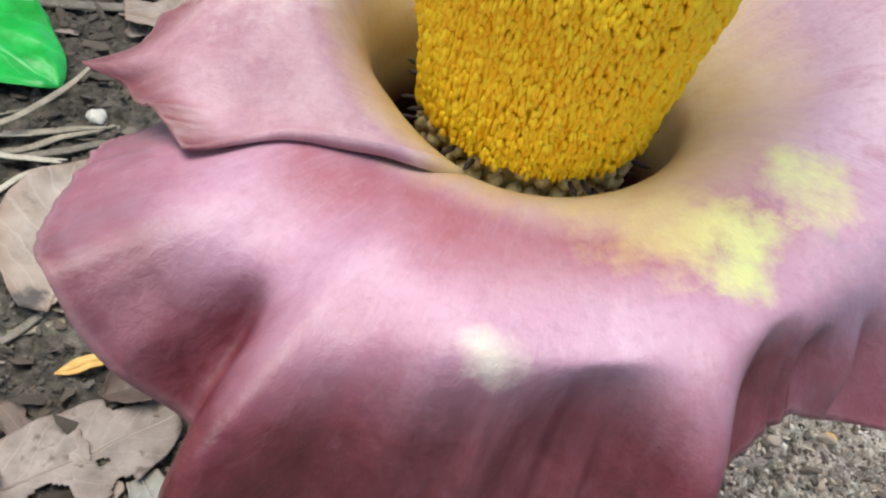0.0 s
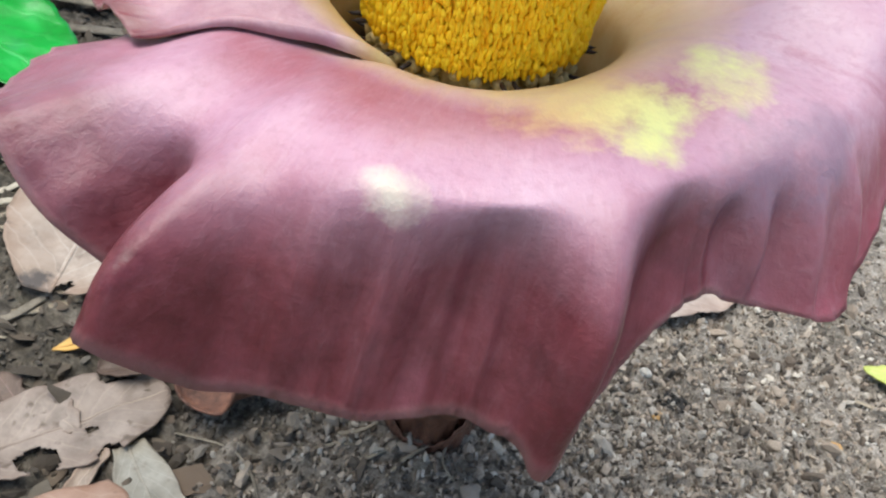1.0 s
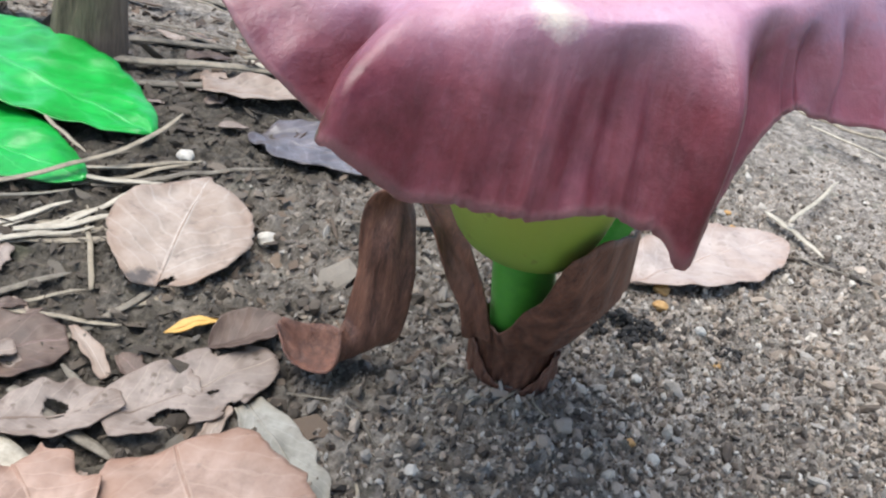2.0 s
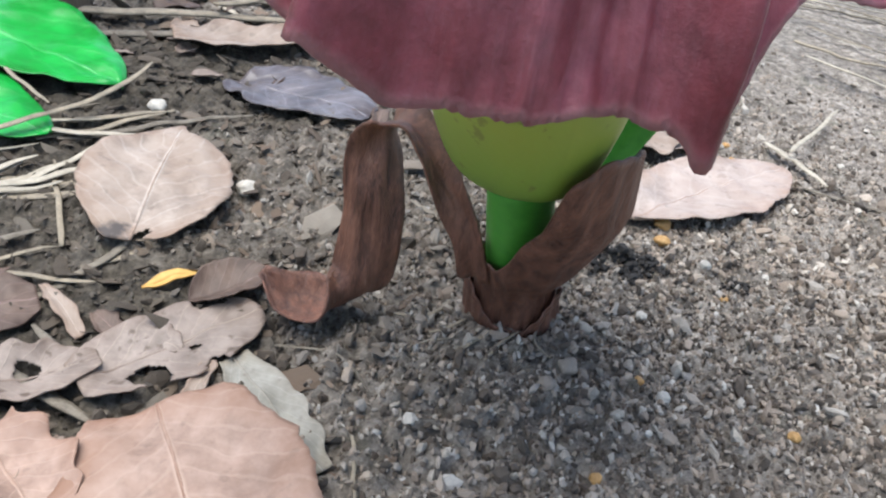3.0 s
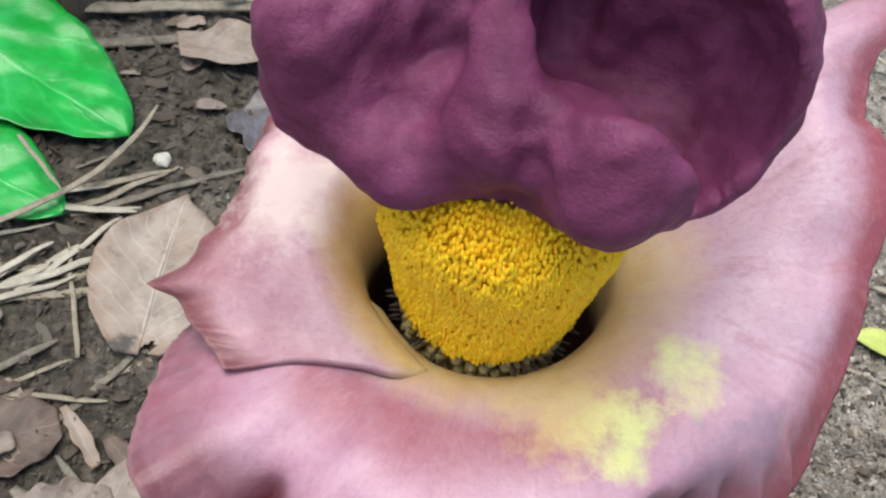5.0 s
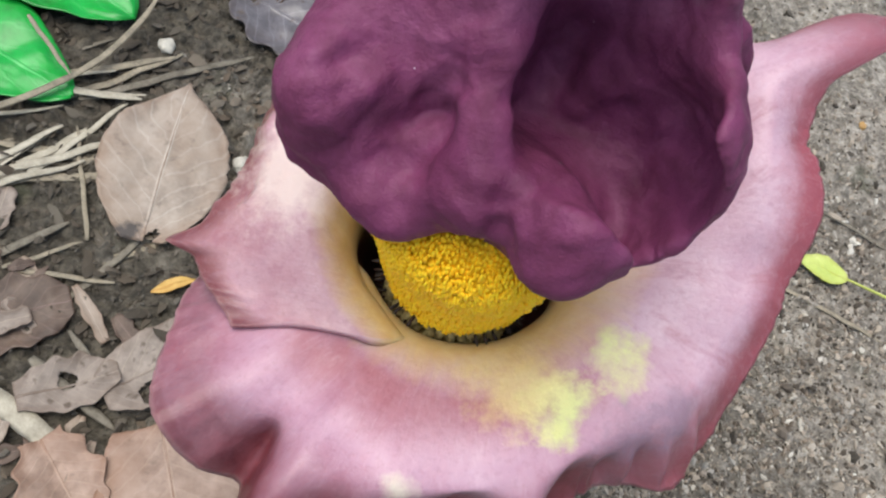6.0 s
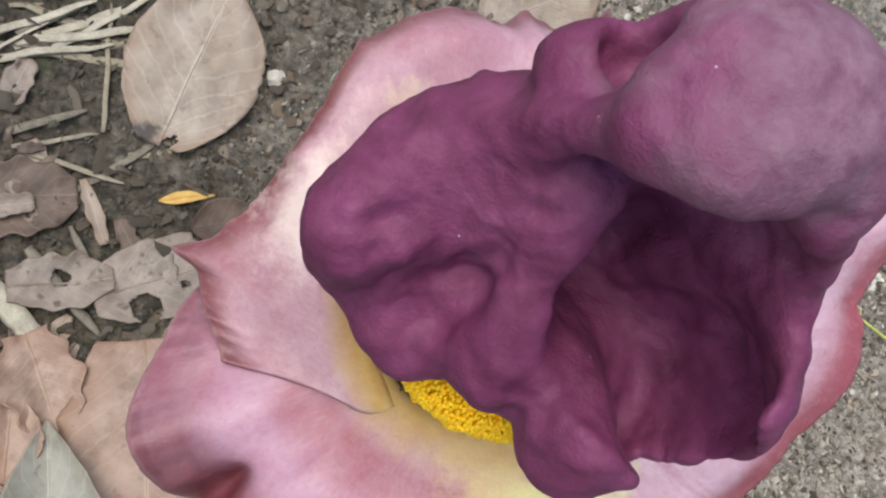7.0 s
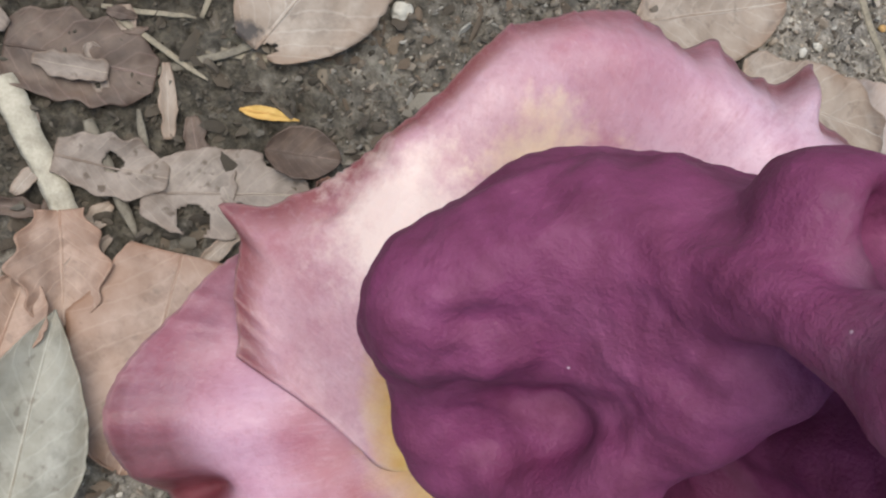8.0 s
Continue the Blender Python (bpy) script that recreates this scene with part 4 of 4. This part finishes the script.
leaf("fallen_leaf", "small folded orange-brown dry leaf on litter", (-0.132, -0.152), (-0.150, -0.118), 0.030, M_LEAF_BROWN, outline="oval", lift=0.008, ruffle=0.3, cup=0.5, seed=42.0)
leaf("fallen_leaf", "dark brown rotting leaf pressed into soil", (-0.225, -0.060), (-0.175, -0.025), 0.040, M_LEAF_DARK, outline="torn", lift=0.002, ruffle=0.2, seed=43.0)
leaf("fallen_leaf", "decayed grey-brown leaf scrap on litter", (-0.178, -0.078), (-0.140, -0.052), 0.026, M_LEAF_ROT, outline="torn", lift=0.005, ruffle=0.3, cup=0.2, seed=44.0, holes=((0.2, 0.5, 0.3, 0.1),))
leaf("fallen_leaf", "pale pinkish dry leaf split along its middle", (0.060, 0.120), (0.160, 0.222), 0.062, M_LEAF_PINK, outline="oval", lift=0.005, ruffle=0.12, cup=0.12, seed=10.0)
leaf("fallen_leaf", "pale buff dry leaf half hidden behind the bloom", (0.055, 0.215), (0.125, 0.270), 0.045, M_LEAF_PINK, outline="oval", lift=0.004, ruffle=0.2, seed=11.0)
leaf("fallen_leaf", "buff dry leaf behind the bloom", (-0.045, 0.165), (0.005, 0.245), 0.055, M_LEAF_TAN, outline="oval", lift=0.005, ruffle=0.15, seed=12.0)
leaf("fallen_leaf", "buff dry leaf with broken edge behind the bloom", (0.015, 0.185), (0.095, 0.235), 0.05, M_LEAF_TAN, outline="torn", lift=0.009, ruffle=0.15, seed=13.0)
leaf("fallen_leaf", "curled pale ochre dry leaf beside straw", (-0.215, 0.225), (-0.120, 0.270), 0.04, M_LEAF_TAN, outline="torn", lift=0.006, ruffle=0.3, cup=0.3, seed=14.0)
# dark wet soil, made as a flat leaf blade; no leaf lies here
leaf("fallen_leaf", "flat grey-violet sheet standing in for dark wet soil", (-0.165, 0.195), (-0.085, 0.170), 0.06, M_WET_SOIL, outline="torn", lift=0.003, ruffle=0.1, seed=15.0)
leaf("green_leaf", "glossy bright green fresh leaf at the litter's edge", (-0.420, 0.215), (-0.212, 0.140), 0.105, M_LEAF_GREEN, "green leaves", outline="oval", lift=0.006, ruffle=0.12, seed=16.0, bow=0.03)
leaf("green_leaf", "glossy green leaf lobe below straw", (-0.400, 0.130), (-0.220, 0.078), 0.075, M_LEAF_GREEN, "green leaves", outline="oval", lift=0.006, ruffle=0.15, seed=17.0)
leaf("green_leaf", "green leaf with yellowing edge beside a trunk", (-0.480, 0.260), (-0.345, 0.290), 0.07, M_LEAF_GREEN, "green leaves", outline="oval", lift=0.02, ruffle=0.2, seed=18.0)
leaf("small_leaf", "small lime-yellow leaf on a thin twig", (0.240, 0.138), (0.208, 0.143), 0.019, M_LEAF_LIME, "green leaves", outline="oval", lift=0.006, seed=19.0, petiole=0.06)


def stalk(a, b, r, material, label, name="straw", group="dry straw", bend=0.0, flat=0.28, seed=0, lift=0.002):
    rng = random.Random(seed)
    a, b = np.array(a, float), np.array(b, float)
    way = b - a
    side = np.array([way[1], -way[0]])
    pts = []
    for i in range(9):
        f = i / 8
        xy = a[:2] + way[:2] * f + side[:2] * (bend * math.sin(math.pi * f) + rng.uniform(-0.008, 0.008))
        z = (a[2] if len(a) > 2 else 0) * (1 - f) + (b[2] if len(b) > 2 else 0) * f
        pts.append((xy[0], xy[1], ground_z(*xy) + lift + z))
    k = path_points(pts, 26)
    o = k[0].copy()
    ob = thing(name, label, "straw" if name == "straw" else "twig", group, tuple(float(v) for v in o))
    rad = r * np.interp(np.linspace(0, 1, 26), [0, 0.1, 0.8, 1], [0.7, 1, 0.85, 0.35])
    part("stem", tube_mesh("stem", k - o, rad, 7, flat, rng, 0.06), material, ob)
    return ob


LONG = "long pale dry straw stem lying across litter"
THIN = "thin dry twig on bare soil"
stalk((-0.290, 0.030), (-0.203, 0.163), 0.0023, M_STRAW, LONG, seed=1, lift=0.012, bend=0.16)
stalk((-0.223, 0.082), (-0.187, 0.091), 0.0022, M_STRAW_PALE, "short pale twig forking off a straw", "twig", seed=2, lift=0.006)
stalk((-0.181, 0.007), (-0.212, 0.066), 0.0014, M_STRAW, THIN, seed=3)
stalk((-0.256, 0.109), (-0.221, 0.082), 0.0014, M_STRAW, "thin brown twig lying on a green leaf", "twig", seed=4, lift=0.019)
stalk((-0.330, 0.215), (-0.140, 0.310), 0.0060, M_STRAW, LONG, seed=5, lift=0.006)
stalk((-0.300, 0.190), (-0.130, 0.285), 0.0050, M_STRAW_DARK, LONG, seed=6, lift=0.004)
stalk((-0.205, 0.275), (-0.125, 0.345), 0.0042, M_STRAW, LONG, seed=7, lift=0.014, bend=-0.1)
stalk((-0.350, 0.250), (-0.080, 0.400), 0.0050, M_STRAW_DARK, LONG, seed=8, lift=0.004)
stalk((0.158, 0.262), (0.182, 0.205), 0.0030, M_STRAW_PALE, LONG, seed=9, lift=0.006)
stalk((0.165, 0.235), (0.225, 0.340), 0.0018, M_STRAW_PALE, LONG, seed=10, lift=0.012)
stalk((0.165, 0.205), (0.330, 0.165), 0.0016, M_STRAW_DARK, THIN, seed=11)
stalk((0.201, 0.120), (0.266, 0.104), 0.0018, M_STRAW, THIN, seed=12)
stalk((-0.140, -0.060), (-0.170, -0.040), 0.0022, M_STRAW_DARK, THIN, seed=13, lift=0.004)
stalk((-0.215, -0.070), (-0.140, -0.097), 0.0065, M_STRAW_PALE, LONG, seed=14, lift=0.005)
stalk((-0.180, -0.058), (-0.132, -0.078), 0.0030, M_STRAW_DARK, THIN, seed=17, lift=0.004)
stalk((-0.205, -0.020), (-0.160, -0.010), 0.0016, M_STRAW, THIN, seed=18, lift=0.003)
stalk((-0.048, -0.070), (-0.040, -0.110), 0.0008, M_STRAW, THIN, seed=15)
stalk((-0.085, -0.028), (-0.045, -0.050), 0.0006, M_STRAW_DARK, THIN, seed=16, bend=-0.2)
for i, (a, b) in enumerate((((-0.045, 0.000), (-0.024, 0.014)), ((-0.030, -0.008), (-0.016, 0.002)), ((-0.020, -0.020), (-0.006, -0.006)), ((-0.008, -0.024), (0.004, -0.006)), ((-0.036, -0.018), (-0.018, -0.012)), ((0.016, -0.018), (0.012, 0.0)))):
    stalk(a, b, 0.0010 - 0.00008 * i, M_STRAW, "pale dried root fibre at the stalk's foot", "root_fibre", "root fibres", seed=60 + i, lift=0.0015, flat=0.6, bend=0.22 - 0.09 * i)
rngs = random.Random(21)
for i in range(46):
    x, y = rngs.uniform(-0.36, -0.17), rngs.uniform(-0.03, 0.09)
    if x > -0.21 and y > 0.0:
        x -= 0.05
    w = radians(rngs.gauss(48, 16))
    l = rngs.uniform(0.03, 0.10)
    stalk((x, y), (x + l * math.cos(w), y + l * math.sin(w)), rngs.uniform(0.0008, 0.0030), rngs.choice([M_STRAW, M_STRAW_PALE, M_STRAW, M_STRAW_DARK]), "short piece of dry straw in litter", seed=100 + i, lift=rngs.uniform(0.0, 0.005))
for i in range(60):
    x, y = rngs.uniform(-0.48, 0.02), rngs.uniform(0.27, 0.60)
    w = radians(rngs.gauss(20, 30))
    l = rngs.uniform(0.05, 0.20)
    stalk((x, y), (x + l * math.cos(w), y + l * math.sin(w)), rngs.uniform(0.0012, 0.0040), rngs.choice([M_STRAW, M_STRAW_DARK, M_STRAW_PALE]), "piece of dry straw in a litter heap", seed=200 + i, lift=rngs.uniform(0.001, 0.03))
for i in range(80):
    x, y = rngs.uniform(0.20, 0.62), rngs.uniform(0.34, 0.85)
    w = radians(rngs.gauss(-22, 22))
    l = rngs.uniform(0.06, 0.24)
    stalk((x, y), (x + l * math.cos(w), y + l * math.sin(w)), rngs.uniform(0.0012, 0.0045), rngs.choice([M_STRAW, M_STRAW_DARK, M_STRAW_PALE, M_STRAW_PALE]), "piece of bleached straw in a heap", seed=400 + i, lift=rngs.uniform(0.001, 0.03))


rngf = random.Random(77)
for i in range(100):
    if i < 65:
        x, y = rngf.uniform(-0.30, -0.10), rngf.uniform(-0.17, 0.0)
    else:
        x, y = rngf.uniform(-0.40, -0.05), rngf.uniform(0.17, 0.42)
    if -0.19 < x < -0.12 and y > -0.03 and i < 65:
        x -= 0.08
    w, l = rngf.uniform(0, 6.3), rngf.uniform(0.008, 0.034)
    leaf("leaf_fragment", "small broken piece of brown dead leaf in litter", (x, y), (x + l * math.cos(w), y + l * math.sin(w)), l * rngf.uniform(0.22, 0.6), rngf.choice([M_LEAF_ROT, M_LEAF_DARK, M_LEAF_DARK, M_LEAF_TAN, M_LEAF_ROT]), "leaf fragments", outline="torn", lift=rngf.uniform(0.001, 0.004), cup=rngf.uniform(0, 0.4), ruffle=0.4, seed=300.0 + i, coarse=True)


def build_trunk():
    ob = thing("tree_trunk", "thin fibrous grey-brown trunk standing in the litter", "trunk", at=(-0.30, 0.245, 0.0))
    line = path_points([(0, 0, -0.02), (0, 0.002, 0.05), (-0.004, 0.004, 0.2), (0.0, 0.01, 0.5), (0.01, 0.01, 0.9)], 30)
    rad = np.interp(np.linspace(0, 1, 30), [0, 0.08, 0.3, 1], [0.026, 0.021, 0.019, 0.015])
    part("bark", tube_mesh("bark", line, rad, 22, 1.0, random.Random(3), 0.07), M_BARK, ob)


build_trunk()


def pebble(x, y, r, material, label, seed, squash=0.75):
    rng = random.Random(seed)
    bm = bmesh.new()
    bmesh.ops.create_icosphere(bm, subdivisions=3, radius=1.0)
    for v in bm.verts:
        f = 1 + 0.35 * noise.noise(v.co * 1.4 + Vector((seed, 0, 0))) + (0.45 if material is M_CLOD else 0.08) * noise.noise(v.co * 4)
        v.co = Vector((v.co.x * r * 1.15 * f, v.co.y * r * f, v.co.z * r * squash * f))
    me = bpy.data.meshes.new("pebble")
    bm.to_mesh(me)
    bm.free()
    me.shade_smooth()
    me.materials.append(material)
    ob = new("pebble", me)
    ob.location = (x, y, ground_z(x, y) + r * 0.35)
    ob.rotation_euler = (0, 0, rng.uniform(0, 6))
    return tagged(ob, label, "pebble", "pebbles")


pebble(-0.126, 0.077, 0.0045, M_PEBBLE, "pale cream pebble half sunk in soil", 1)
pebble(-0.190, 0.133, 0.0045, M_PEBBLE, "pale grey pebble half sunk in soil", 2)
pebble(0.076, 0.123, 0.0045, M_OCHRE, "round yellow-ochre pebble on soil", 3)


def clod(x, y, r, seed):
    """A loose heap of black crumbs."""
    rng, rnd = random.Random(seed), np.random.RandomState(seed)
    items = []
    for _ in range(90):
        a, d = rng.uniform(0, 6.3), r * math.sqrt(rng.random())
        px, py = d * math.cos(a) * 1.3, d * math.sin(a)
        h = r * 0.55 * (1 - (d / r) ** 2) * rng.random()
        q = r * rng.uniform(0.08, 0.24)
        m = np.array(Euler([rng.uniform(0, 6.3) for _ in range(3)]).to_matrix())
        items.append((np.array([px, py, h + ground_z(x + px, y + py) - ground_z(x, y)]), np.diag([q, q * 0.8, q * 0.7]) @ m))
    me = blob_set("earth_clod", items, False, rnd, 0.3)
    me.materials.append(M_CLOD)
    ob = new("earth_clod", me)
    ob.location = (x, y, ground_z(x, y) + 0.001)
    tagged(ob, "crumbly black clod of earth on grit", "clod", "earth clods")


clod(0.047, 0.072, 0.013, 4)
clod(0.062, 0.076, 0.009, 5)
clod(0.105, 0.072, 0.006, 6)
rngp = random.Random(31)
for i in range(70):
    x, y = rngp.uniform(-0.02, 0.36), rngp.uniform(-0.12, 0.34)
    pebble(x, y, rngp.uniform(0.0016, 0.0036), rngp.choice([M_PEBBLE, M_OCHRE, M_GRIT, M_GRIT]), "small rounded stone among grit", 50 + i)


def scatter_flakes():
    """Crumbled leaf and bark flakes under the litter."""
    rng, rnd = random.Random(9), np.random.RandomState(9)
    items = []
    for _ in range(5200):
        x, y = rng.uniform(-0.46, -0.03), rng.uniform(-0.19, 0.40)
        if x > -0.07 and rng.random() < 0.7:
            continue
        r = 0.0013 * math.exp(rng.gauss(0.2, 0.5))
        m = np.array(Euler((rng.gauss(0, 0.35), rng.gauss(0, 0.35), rng.uniform(0, 6.3))).to_matrix().transposed())
        axes = np.diag([r * rng.uniform(0.8, 2.6), r * rng.uniform(0.5, 1.2), r * 0.16]) @ m
        items.append((np.array([x, y, ground_z(x, y) + ground_grain(x, y) + r * 0.3]), axes))
    me = blob_set("flakes", items, False, rnd, 0.4)
    me.materials.append(M_FLAKES)
    tagged(new("leaf_litter", me), "crumbled brown flakes of dead leaf and bark", "leaf litter", kind="stuff")


scatter_flakes()
